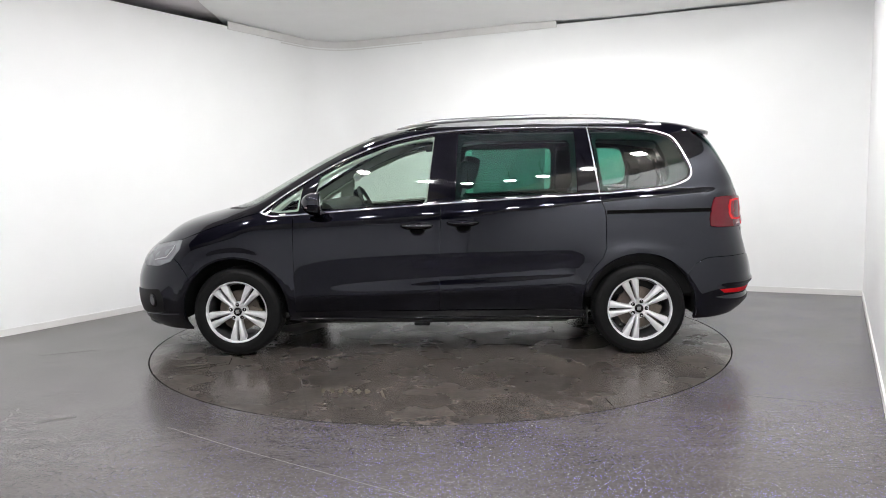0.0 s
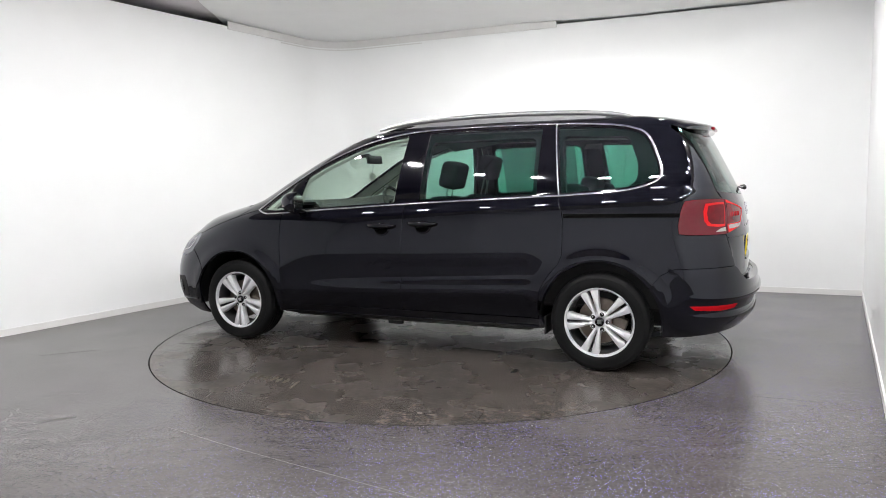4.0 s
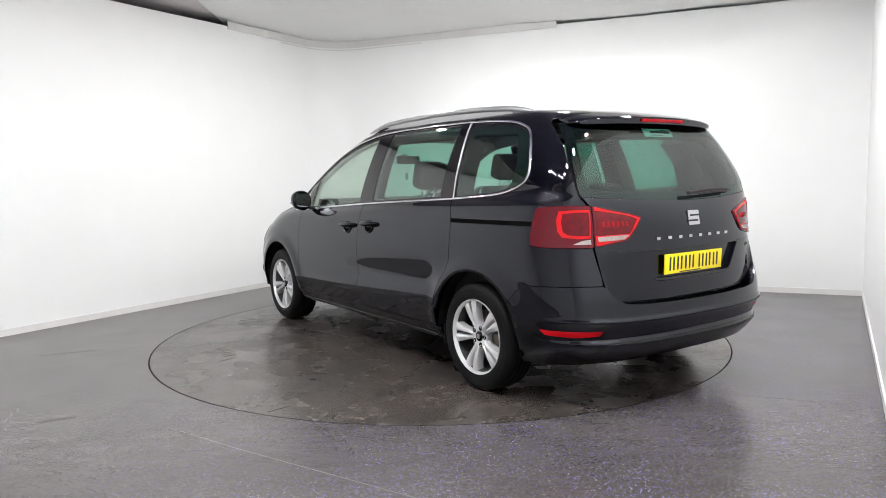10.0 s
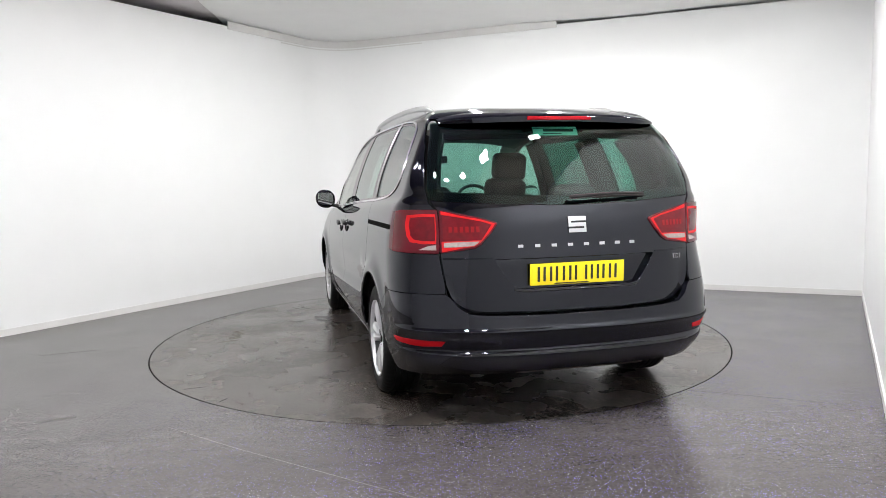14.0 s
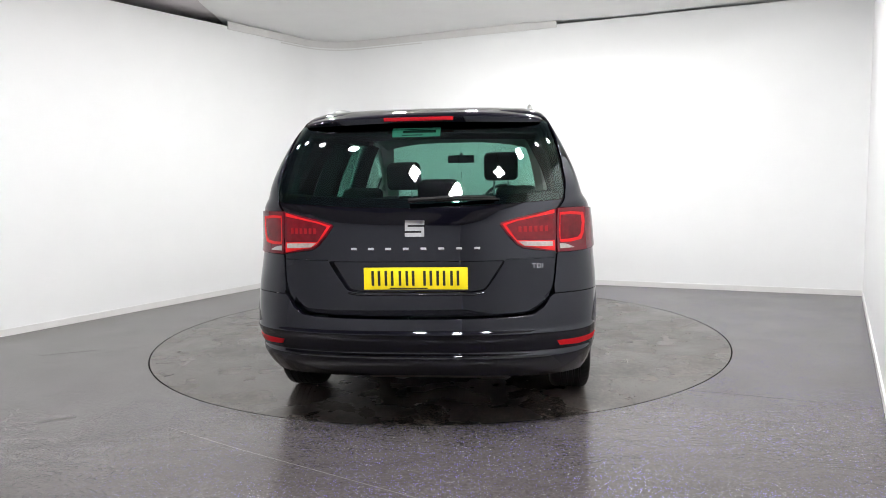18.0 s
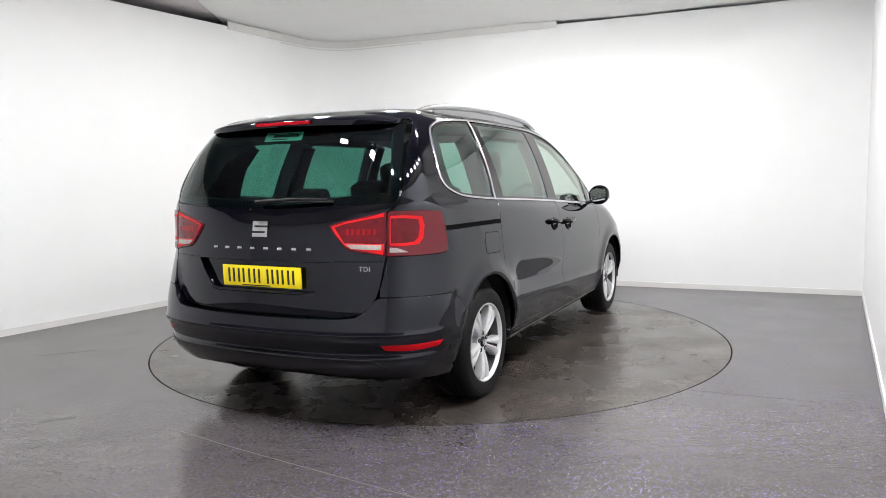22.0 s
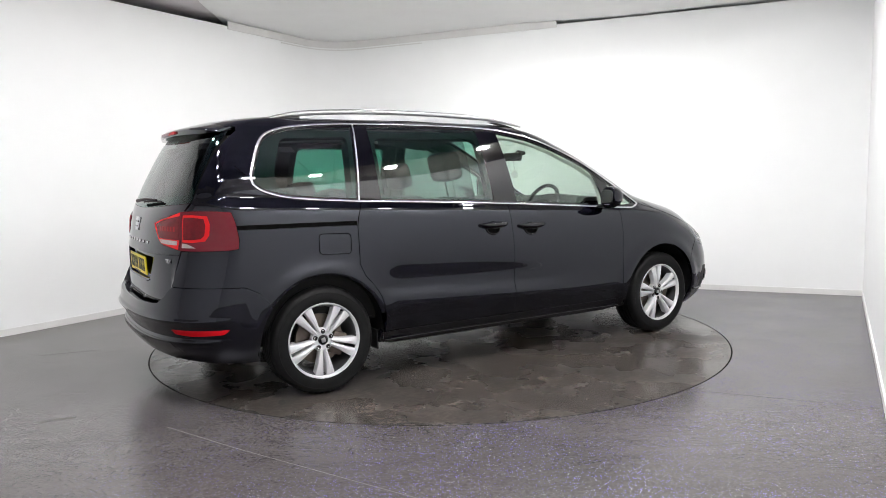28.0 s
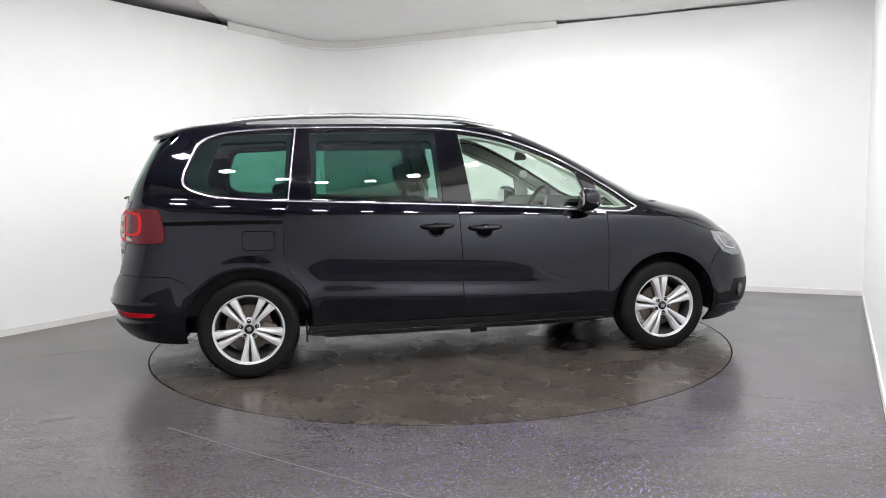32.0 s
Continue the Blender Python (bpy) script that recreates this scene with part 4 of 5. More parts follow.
        P("housing", "wrap", rounded(o, 0.02), LAMP_BOWL, lampf, sg, lift=0.0035, depth=0.001, step=0.03)
        for cx, cz, rx, rz in ((2.08, 0.745, 0.030, 0.026), (1.985, 0.772, 0.024, 0.021)):
            P("projector", "wrap", [(to_s(cx, cz) + rx * math.cos(a), cz + rz * math.sin(a)) for a in np.linspace(0, 2 * math.pi, 18, endpoint=False)], HEAD, lampf, sg, lift=0.006, depth=0.003, step=0.02)
        strip("daylight_strip", densify([(to_s(1.925, 0.820), 0.820), (to_s(1.938, 0.785), 0.785), (to_s(1.985, 0.735), 0.735), (to_s(2.10, 0.712), 0.712)], 0.03, False), 0.010, 0.004, SATIN, lampf, sg, kind="wrap", label="bright daylight strip", closed=False)
        # fog lamp bay
        o = rounded([(to_s(2.055, 0.497), 0.497), (to_s(2.20, 0.485), 0.485), (to_s(2.33, 0.480), 0.480), (to_s(2.36, 0.315), 0.315), (to_s(2.227, 0.305), 0.305), (to_s(2.03, 0.322), 0.322), (to_s(2.025, 0.43), 0.43)], 0.02)
        bay = P("fog_lamp_bay", "wrap", o, BLACK, car, sg, lift=0.002, depth=0.01)
        c0 = to_s(2.12, 0.41)
        pod = P("fog_lamp", "wrap", [(c0 + 0.050 * math.cos(2 * math.pi * k / 20), 0.408 + 0.050 * math.sin(2 * math.pi * k / 20)) for k in range(20)], GLOSS, bay, sg, lift=0.010, depth=0.012, step=0.02)
        P("lens", "wrap", [(c0 + 0.034 * math.cos(2 * math.pi * k / 20), 0.408 + 0.036 * math.sin(2 * math.pi * k / 20)) for k in range(20)], LAMP_BOWL, pod, sg, lift=0.013, depth=0.002, step=0.02)
        strip("bumper_lip", densify([(to_s(1.90, 0.312), 0.312), (to_s(2.03, 0.304), 0.304), (to_s(2.227, 0.296), 0.296), (to_s(2.36, 0.292), 0.292)], 0.04, False), 0.012, 0.008, PAINT, car, sg, kind="wrap", closed=False)
        # door handles
        for dr, xc, zc in ((fdoor, 0.120, 0.943), (sdoor, -0.210, 0.961)):
            build_handle(dr, xc, zc, sg)
        build_mirror(fdoor, sg)
        build_wheel_well(car, sg)
        for ax in (AXLE, -AXLE):
            build_wheel(car, ax, sg)
        # roof rail
        line = spline([(0.28, 0.60, 1.648), (0.06, 0.605, 1.688), (-0.14, 0.605, 1.704), (-0.50, 0.602, 1.716), (-0.90, 0.595, 1.718), (-1.28, 0.588, 1.706), (-1.50, 0.582, 1.686), (-1.66, 0.575, 1.655)], 6)
        rail = part("roof_rail", tube([(x, y * sg, z) for x, y, z in line], lambda t: 0.005 + 0.009 * min(1, 6 * t, 6 * (1 - t)), 10, 1.25), SATIN, car, "satin silver roof rail", 60)
        web = bmesh.new()
        top = [(x, (y - 0.004) * sg, z - 0.004) for x, y, z in line[4:-8]]
        ends = [[web.verts.new((x, y + d, z - k)) for d, k in ((0.006, 0), (-0.006, 0), (-0.006, 0.05), (0.006, 0.05))] for x, y, z in top]
        for p, q in zip(ends, ends[1:]):
            for i in range(4):
                web.faces.new((p[i], p[(i + 1) % 4], q[(i + 1) % 4], q[i]))
        part("rail_foot", web, SATIN, rail, smooth=40)
        part("rail_gap", tube([(x, (y - 0.002) * sg, z - 0.026) for x, y, z in line[2:10]], lambda t: 0.004 + 0.006 * math.sin(math.pi * t), 6), BLACK, rail)
    # right side only: fuel flap
    o = rounded([(-1.477, 0.968), (-1.269, 0.961), (-1.274, 0.836), (-1.481, 0.844)], 0.03)
    flap = P("fuel_flap", "side", inset(o, 0.005), PAINT, car, -1, lift=0.0015, depth=0.004)
    P("flap_gap", "side", o, GAP, flap, -1, holes=[inset(o, 0.004)], lift=0.0006, depth=0, step=0.3, edge=0.01)
    # bonnet, windscreen, nose
    nose = lambda x, z: END - to_s(x, z)
    half = [(0.60 * (END - float(FRONT(1.085)) + float(FRONT_LEN(1.085))), 1.075), (nose(1.288, 1.055), 1.055), (nose(1.405, 1.024), 1.024), (nose(1.60, 0.962), 0.962), (nose(1.866, 0.868), 0.868), (nose(2.02, 0.842), 0.842), (nose(2.19, 0.806), 0.806), (nose(2.265, 0.775), 0.775), (0.25, 0.770)]
    poly = half + [(-a, b) for a, b in half[::-1]]
    P("bonnet", "nose", poly, PAINT, car, step=0.09, row=0.012)
    half = [(0.585 * (END - float(FRONT(z)) + float(FRONT_LEN(z))), z) for z in np.linspace(1.09, 1.60, 14)]
    P("windscreen", "nose", half + [(-a, b) for a, b in half[::-1]], GLASS_FRONT, car, lift=-0.004, depth=0, step=0.08)
    half = [(0.60 * (END - float(FRONT(1.1)) + float(FRONT_LEN(1.1))), 1.072), (0.59 * (END - float(FRONT(1.1)) + float(FRONT_LEN(1.1))), 1.094)]
    P("cowl", "nose", half + [(-a, b) for a, b in half[::-1]], BLACK, car, lift=-0.006)
    half = [(nose(2.262, 0.765), 0.765), (nose(2.282, 0.70), 0.70), (nose(2.205, 0.66), 0.66), (nose(2.05, 0.667), 0.667), (nose(1.94, 0.702), 0.702), (nose(1.93, 0.738), 0.738), (nose(1.872, 0.68), 0.68), (nose(1.807, 0.60), 0.60)] + \
        [(nose(x, z), z) for x, z in arch(AXLE, 31, -22, n=10)] + [(nose(2.05, 0.185), 0.185), (nose(2.25, 0.20), 0.20), (0.3, 0.20)]
    P("front_bumper", "nose", half + [(-a, b) for a, b in half[::-1]], PAINT, car)
    P("grille", "nose", rounded([(0.40, 0.735), (0.36, 0.62), (-0.36, 0.62), (-0.40, 0.735)], 0.02), BLACK, car, lift=0.003)
    P("lower_grille", "nose", rounded([(0.50, 0.44), (0.44, 0.27), (-0.44, 0.27), (-0.50, 0.44)], 0.02), BLACK, car, lift=0.003)
    P("front_lip", "nose", rounded([(nose(2.18, 0.215), 0.225), (nose(2.18, 0.18), 0.185), (-nose(2.18, 0.18), 0.185), (-nose(2.18, 0.215), 0.225)], 0.01), BLACK, car, lift=0.012)
    build_roof(car)
    build_tail(car)
    build_underbody(car)
    build_cabin(car)
    return car


def build_roof(car):
    """Roof from the window frames up to the crown, as one sheet with a rounded edge."""
    bm = bmesh.new()
    cols = np.concatenate([np.linspace(-END, -1.82, 26), np.linspace(-1.76, 0.02, 26), np.linspace(0.1, END, 26)])
    edge = np.interp(cols, [-END, -2.0, -1.82, 0.0, 0.10, 0.19, 0.6, END], [1.600, 1.600, 1.655, 1.655, 1.645, 1.628, 1.604, 1.604])
    rows = []
    for k in range(15):
        w = 1 - (1 - k / 14) ** 2
        z = edge + (1.7175 - edge) * w
        x, y = wrap_point(cols, z)
        rows.append([(bm.verts.new((a, b, c)), bm.verts.new((a, -b, c))) for a, b, c in zip(x, y, z)])
    for r, q in zip(rows, rows[1:]):
        for i in range(len(cols) - 1):
            bm.faces.new((r[i][0], r[i + 1][0], q[i + 1][0], q[i][0]))
            bm.faces.new((r[i + 1][1], r[i][1], q[i][1], q[i + 1][1]))
    top = rows[-1]
    for i in range(len(cols) - 1):
        bm.faces.new((top[i][0], top[i + 1][0], top[i + 1][1], top[i][1]))
    bmesh.ops.remove_doubles(bm, verts=bm.verts[:], dist=0.0008)
    part("roof", bm, PAINT, car, smooth=50)
    # roof liner
    bm = bmesh.new()
    g = []
    for i in range(13):
        x = 0.15 - 2.05 * i / 12
        z = float(np.interp(x, [-1.9, -1.5, -0.4, 0.15], [1.56, 1.62, 1.64, 1.57]))
        g.append([bm.verts.new((x, y, z - 0.05 * abs(y / 0.56) ** 3)) for y in np.linspace(-0.575, 0.575, 11)])
    for a, b in zip(g, g[1:]):
        for i in range(10):
            bm.faces.new((a[i], a[i + 1], b[i + 1], b[i]))
    part("roof_liner", bm, LINER, car, smooth=80)


def build_handle(door, xc, zc, sg):
    """Pointed gloss-black grip over a round bowl in the door skin."""
    y0 = float(side_y(np.array([xc]), np.array([zc]))[0])
    lens = [(xc + 0.118 * c, zc - 0.004 + (0.017 if c2 > 0 else 0.026) * c2) for c, c2 in ((math.cos(a), math.copysign(abs(math.sin(a)) ** 1.25, math.sin(a))) for a in np.linspace(0, 2 * math.pi, 40, endpoint=False))]
    h = skin("handle", "side", lens, GLOSS, door, sg, lift=0.003, depth=0.004, step=0.03, label="gloss black door handle with recessed bowl")
    bowl = [(xc - 0.004 + 0.056 * math.cos(a), zc - 0.024 + 0.043 * math.sin(a)) for a in np.linspace(0, 2 * math.pi, 26, endpoint=False)]
    skin("bowl", "side", bowl, GAP, h, sg, lift=0.0015, depth=0.002, step=0.03)
    rim = skin_line("side", [(xc - 0.004 + 0.056 * math.cos(a), zc - 0.024 + 0.043 * math.sin(a)) for a in np.linspace(math.pi * 1.02, math.pi * 1.98, 22)], sg, 0.003)
    part("bowl_rim", tube([tuple(p) for p in rim], 0.0058, 8), GLOSS, h, smooth=60)
    bm = bmesh.new()
    pts = []
    for k in range(21):
        t = k / 20
        out = 0.030 * max(0.0, 1 - (2 * t - 1) ** 4) ** 0.5
        pts.append((xc + 0.114 * (1 - 2 * t), (y0 + 0.003 + out) * sg, zc + 0.002 - 0.004 * math.sin(math.pi * t)))
    tube(pts, lambda t: 0.004 + 0.0145 * max(0.0, 1 - (2 * t - 1) ** 2) ** 0.7, 14, 1.15, bm)
    part("grip", bm, GLOSS, h, smooth=60)


def build_mirror(door, sg):
    """Door mirror: rounded shell, glass in its rear face, foot on the door."""
    bm = bmesh.new()
    bmesh.ops.create_uvsphere(bm, u_segments=32, v_segments=20, radius=1)
    for v in bm.verts:
        x, y, z = v.co
        s = lambda q, e: math.copysign(abs(q) ** e, q)
        x = s(x, 1.0) * 0.108 if x > 0 else s(x, 0.3) * 0.035
        y, z = s(y, 0.92) * 0.088, s(z, 0.92) * 0.082
        v.co = (x + 0.84 - 0.12 * (y + 0.1), sg * (y + 0.978), z + 1.114 + 0.06 * y)
    shell = part("mirror", bm, PAINT, door, "body-coloured door mirror", 70)
    bm = bmesh.new()
    ring = [bm.verts.new((0.802 - 0.12 * (0.068 * math.copysign(abs(math.cos(a)) ** 0.5, math.cos(a)) + 0.1), sg * (0.978 + 0.068 * math.copysign(abs(math.cos(a)) ** 0.5, math.cos(a))),
                          1.114 + 0.054 * math.copysign(abs(math.sin(a)) ** 0.5, math.sin(a)) + 0.006 * math.cos(a))) for a in np.linspace(0, 2 * math.pi, 32, endpoint=False)]
    f = bm.faces.new(ring)
    bmesh.ops.extrude_face_region(bm, geom=[f])
    for v in ring:
        v.co.x += 0.004
    part("mirror_glass", bm, MIRROR, shell, "mirror glass", 30)
    part("mirror_foot", tube([(0.84, sg * 0.865, 1.045), (0.845, sg * 0.92, 1.058), (0.845, sg * 0.985, 1.070)], lambda t: 0.040 - 0.008 * t, 12, 0.42), BLACK, shell, smooth=60)
    part("indicator", tube([(0.925, sg * 0.935, 1.082), (0.912, sg * 0.99, 1.085), (0.880, sg * 1.050, 1.092)], 0.0095, 8, 0.7), CLEAR, shell, "clear indicator strip", 60)


def build_wheel_well(car, sg):
    for ax in (AXLE, -AXLE):
        bm = bmesh.new()
        rows = []
        for k in range(21):
            a = radians(-8 + 196 * k / 20)
            rows.append([bm.verts.new((ax + 0.40 * math.cos(a), sg * y, 0.335 + 0.40 * math.sin(a))) for y in (0.905, 0.55)])
        for a, b in zip(rows, rows[1:]):
            bm.faces.new((a[0], a[1], b[1], b[0]))
        bm.faces.new([r[1] for r in rows])
        part("wheel_arch_liner", bm, BLACK, car, smooth=40)


def wheel_meshes():
    """Tyre, rim, spokes, cap and bolts of one wheel, axle along y, outer face towards +y."""
    R = 0.327
    tyre = [(0.222, -0.095), (0.232, -0.108), (0.262, -0.115), (0.295, -0.111), (0.314, -0.100), (0.3225, -0.086), (0.3255, -0.072), (0.3262, -0.060)]
    for c in (-0.052, -0.017, 0.017, 0.052):
        tyre += [(R - 0.001, c - 0.006), (R - 0.008, c - 0.004), (R - 0.008, c + 0.004), (R - 0.001, c + 0.006)]
    tyre += [(0.3262, 0.060), (0.3255, 0.072), (0.3225, 0.086), (0.314, 0.100), (0.304, 0.1065), (0.295, 0.110), (0.289, 0.1125), (0.287, 0.1115), (0.262, 0.115), (0.240, 0.111), (0.232, 0.108), (0.222, 0.095)]
    out = {"tyre": lathe(tyre, 168, closed=True)}
    for v in out["tyre"].verts:  # grooves across both shoulders
        k = round((math.atan2(v.co.z, v.co.x) / (2 * math.pi)) * 168)
        if k % 3 == 0 and 0.07 < abs(v.co.y) < 0.1005 and math.hypot(v.co.x, v.co.z) > 0.31:
            v.co.x, v.co.z = v.co.x * 0.992, v.co.z * 0.992
    out["rim"] = lathe([(0.222, 0.098), (0.229, 0.106), (0.228, 0.111), (0.222, 0.110), (0.216, 0.100), (0.213, 0.086), (0.218, 0.084)], 64, closed=True)
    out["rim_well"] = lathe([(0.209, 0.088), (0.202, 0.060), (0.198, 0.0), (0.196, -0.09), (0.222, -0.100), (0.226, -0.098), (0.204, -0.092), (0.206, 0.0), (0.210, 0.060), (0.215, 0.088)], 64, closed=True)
    # one twin spoke: two blades with a slit between, wider at the rim
    sp = bmesh.new()
    for side in (1, -1):
        rows = []
        for t in np.linspace(0, 1, 7):
            r = 0.050 + 0.170 * t
            a, b = side * (0.002 + 0.007 * min(1, 1.6 * t)), side * (0.023 + 0.046 * t ** 1.15)
            y = 0.084 + 0.012 * math.sin(math.pi * t * 0.9) + 0.008 * t
            rows.append([(r, y - 0.050, a), (r, y - 0.010, a), (r, y - 0.002, a + side * 0.003), (r, y + 0.003, a + (b - a) * 0.42), (r, y - 0.005, b - side * 0.003), (r, y - 0.016, b), (r, y - 0.050, b)])
        vr = [[sp.verts.new(q) for q in row] for row in rows]
        for p, q in zip(vr, vr[1:]):
            for i in range(7):
                j = (i + 1) % 7
                sp.faces.new((p[i], p[j], q[j], q[i]) if side > 0 else (q[i], q[j], p[j], p[i]))
        for row in (vr[0], vr[-1]):
            sp.faces.new(row)
    out["spoke"] = sp
    out["hub"] = lathe([(0.0, 0.074), (0.032, 0.074), (0.036, 0.080), (0.060, 0.082), (0.070, 0.076), (0.072, 0.040), (0.0, 0.040)], 40)
    out["hub_cap"] = lathe([(0.0, 0.0865), (0.024, 0.0855), (0.030, 0.082), (0.030, 0.070), (0.0, 0.070)], 32)
    out["cap_mark"] = box((-0.013, 0.0855, -0.013), (0.013, 0.0880, 0.013), 0.003)
    out["bolt"] = lathe([(0.0, 0.0815), (0.0075, 0.0815), (0.0085, 0.0825), (0.0140, 0.0830), (0.015, 0.060), (0.0, 0.060)], 12, Matrix.Translation((0.0, 0, 0)))
    out["brake_disc"] = lathe([(0.06, 0.022), (0.150, 0.022), (0.152, 0.018), (0.152, 0.0), (0.150, -0.004), (0.06, -0.004)], 48)
    out["caliper"] = box((0.075, -0.03, -0.07), (0.165, 0.040, 0.07), 0.012)
    return out


WHEEL = {}


def build_wheel(car, ax, sg):
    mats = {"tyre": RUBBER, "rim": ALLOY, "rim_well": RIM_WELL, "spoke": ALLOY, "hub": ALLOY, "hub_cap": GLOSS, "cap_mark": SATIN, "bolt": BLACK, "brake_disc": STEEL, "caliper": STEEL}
    if not WHEEL:
        for k, bm in wheel_meshes().items():
            ob = finish(k, bm, mats[k], smooth=34)
            WHEEL[k] = ob.data
            bpy.data.objects.remove(ob)
    turn = 0 if sg > 0 else 180
    wheel = new("wheel")
    wheel.parent = car
    spin = {(1, 1): 18, (-1, 1): 1, (1, -1): -10, (-1, -1): 18}[(1 if ax > 0 else -1, sg)]
    wheel.matrix_basis = pose(ax, sg * 0.805, 0.327, 0, 0, turn) @ pose(0, 0, 0, 0, spin, 0)
    tagged(wheel, "silver five twin-spoke alloy wheel with black tyre")

    def sub(key, m=None):
        ob = new(key, WHEEL[key])
        ob.parent = wheel
        if m is not None:
            ob.matrix_basis = m
        return ob

    for key in ("tyre", "rim", "rim_well", "hub", "hub_cap", "cap_mark", "brake_disc"):
        sub(key)
    sub("caliper", pose(0, 0, 0, 0, 160 - spin, 0))
    for k in range(5):
        sub("spoke", pose(0, 0, 0, 0, 72 * k, 0))
        a = radians(72 * k + 36)
        sub("bolt", pose(0.052 * math.cos(a), 0, -0.052 * math.sin(a)))


def build_tail(car):
    # tailgate skin with openings for lamps; its lower middle is sunk for the plate
    lamp_in = [(LAMP_SPLIT - 0.004, 1.118), (0.60, 1.100), (0.50, 1.079), (0.428, 1.058), (0.420, 1.045), (0.452, 1.000), (0.500, 0.945), (0.535, 0.925), (0.60, 0.915), (LAMP_SPLIT - 0.004, 0.903)]
    edge = [(0.734, 1.166), (0.705, 1.160), (0.640, 1.157), (0.32, 1.138), (0.0, 1.130)]
    half = [(0.706, 1.124)] + [(y - 0.0, z) for y, z in lamp_in] + [(y - 0.004, z) for y, z in GATE_LOW]
    left = edge[::-1] + half
    poly = left + [(-y, z) for y, z in left[::-1]][1:-1]
    recess = rounded([(0.452, 0.872), (0.400, 0.79), (0.352, 0.722), (0.30, 0.712), (-0.30, 0.712), (-0.352, 0.722), (-0.400, 0.79), (-0.452, 0.872)], 0.02, 4)
    gate = skin("tailgate", "rear", poly, PAINT, car, holes=[recess], depth=0.034)
    skin("plate_recess", "rear", inset(recess, -0.004), PAINT, gate, lift=-0.030, depth=0)
    strip("recess_lip", densify([(0.345, 0.712), (0.30, 0.704), (-0.30, 0.704), (-0.345, 0.712)], 0.03, False), 0.010, 0.004, GLOSS, gate, kind="rear", closed=False)
    strip("gate_crease", densify([(0.690, 0.876), (0.452, 0.876)], 0.04, False), 0.006, 0.003, PAINT, gate, kind="rear", closed=False)
    strip("gate_crease", densify([(-0.452, 0.876), (-0.690, 0.876)], 0.04, False), 0.006, 0.003, PAINT, gate, kind="rear", closed=False)
    # rear screen
    g = [(0.0, 1.134), (0.32, 1.142), (0.64, 1.161), (0.712, 1.166), (0.735, 1.171), (0.743, 1.190), (0.744, 1.235), (0.732, 1.32), (0.709, 1.44), (0.668, 1.572), (0.60, 1.580), (0.0, 1.584)]
    poly = g + [(-y, z) for y, z in g[::-1]][1:-1]
    glass = skin("rear_window", "rear", poly, GLASS_TAIL, gate, lift=-0.002, depth=0)
    ins = inset(poly, 0.045)
    skin("screen_border", "rear", inset(poly, 0.002), GLOSS, gate, holes=[ins], lift=-0.006, depth=0, edge=0.03)
    skin("gate_trim", "rear", inset(poly, 0.008), INSIDE, gate, holes=[inset(poly, 0.055)], lift=-0.025, depth=0.05, edge=0.03)
    for sg in (1, -1):
        lo = skin("tail_lamp", "rear", inset(lamp_in, 0.004), RED, gate, sg, lift=0.008, depth=0.03, label="dark red tail lamp lens with bright outline")
        o = inset(lamp_in, 0.012)
        skin("light_guide", "rear", o, GUIDE, lo, sg, holes=[[(0.690, 1.096), (0.60, 1.080), (0.50, 1.060), (0.450, 1.043), (0.503, 0.966), (0.690, 0.960)]], lift=0.011, depth=0.002, step=0.03, edge=0.015, label="bright red light guide")
        skin("lamp_chamber", "rear", [(0.683, 1.089), (0.60, 1.076), (0.50, 1.057), (0.455, 1.041), (0.502, 0.971), (0.683, 0.967)], RED_DARK, lo, sg, lift=0.0095, depth=0.001, label="dark red inner chamber")
        skin("reversing_lens", "rear", [(0.678, 0.954), (0.512, 0.960), (0.540, 0.940), (0.60, 0.935), (0.678, 0.932)], CLEAR, lo, sg, lift=0.0135, depth=0.003, label="clear reversing lens")
        for k in range(6):
            y = 0.655 - 0.026 * k
            skin("lamp_cell", "rear", [(y, 1.035), (y - 0.014, 1.034), (y - 0.014, 1.008), (y, 1.007)], CELL, lo, sg, lift=0.011, depth=0.002)
    # bumper, all round the tail
    side = [(0.0, 0.588), (0.25, 0.589), (0.50, 0.594), (0.585, 0.603), (0.640, 0.638), (0.672, 0.684), (0.690, 0.697)]
    half = [(tail_s(y, z) + END if y > 0 else 0.0, z) for y, z in side] + [(tail_s(y, z) + END, z) for y, z in ((0.78, 0.698), (0.86, 0.696))] + \
        [(to_s(x, z - 0.006) + END, z - 0.006) for x, z in ARCH_SEAM[::-1]] + [(to_s(x, z) + END, z) for x, z in arch(-AXLE, 145, 192, n=10)] + \
        [(to_s(-1.95, 0.252) + END, 0.252), (tail_s(0.80, 0.262) + END, 0.262), (tail_s(0.62, 0.272) + END, 0.272), (tail_s(0.40, 0.285) + END, 0.285), (0.0, 0.292)]
    poly = half + [(-a, b) for a, b in half[::-1]][1:-1]
    bump = skin("rear_bumper", "tail", poly, PAINT, car, row=0.007, step=0.06, depth=0.03)
    half = [(0.0, 0.398), (tail_s(0.40, 0.398) + END, 0.398), (tail_s(0.66, 0.392) + END, 0.392), (tail_s(0.72, 0.330) + END, 0.330), (tail_s(0.60, 0.276) + END, 0.276), (tail_s(0.40, 0.290) + END, 0.290), (0.0, 0.296)]
    skin("diffuser", "tail", half + [(-a, b) for a, b in half[::-1]][1:-1], GLOSS, bump, lift=0.003, depth=0.008, row=0.02)
    # ledge between bumper and tailgate
    bm = bmesh.new()
    rows = []
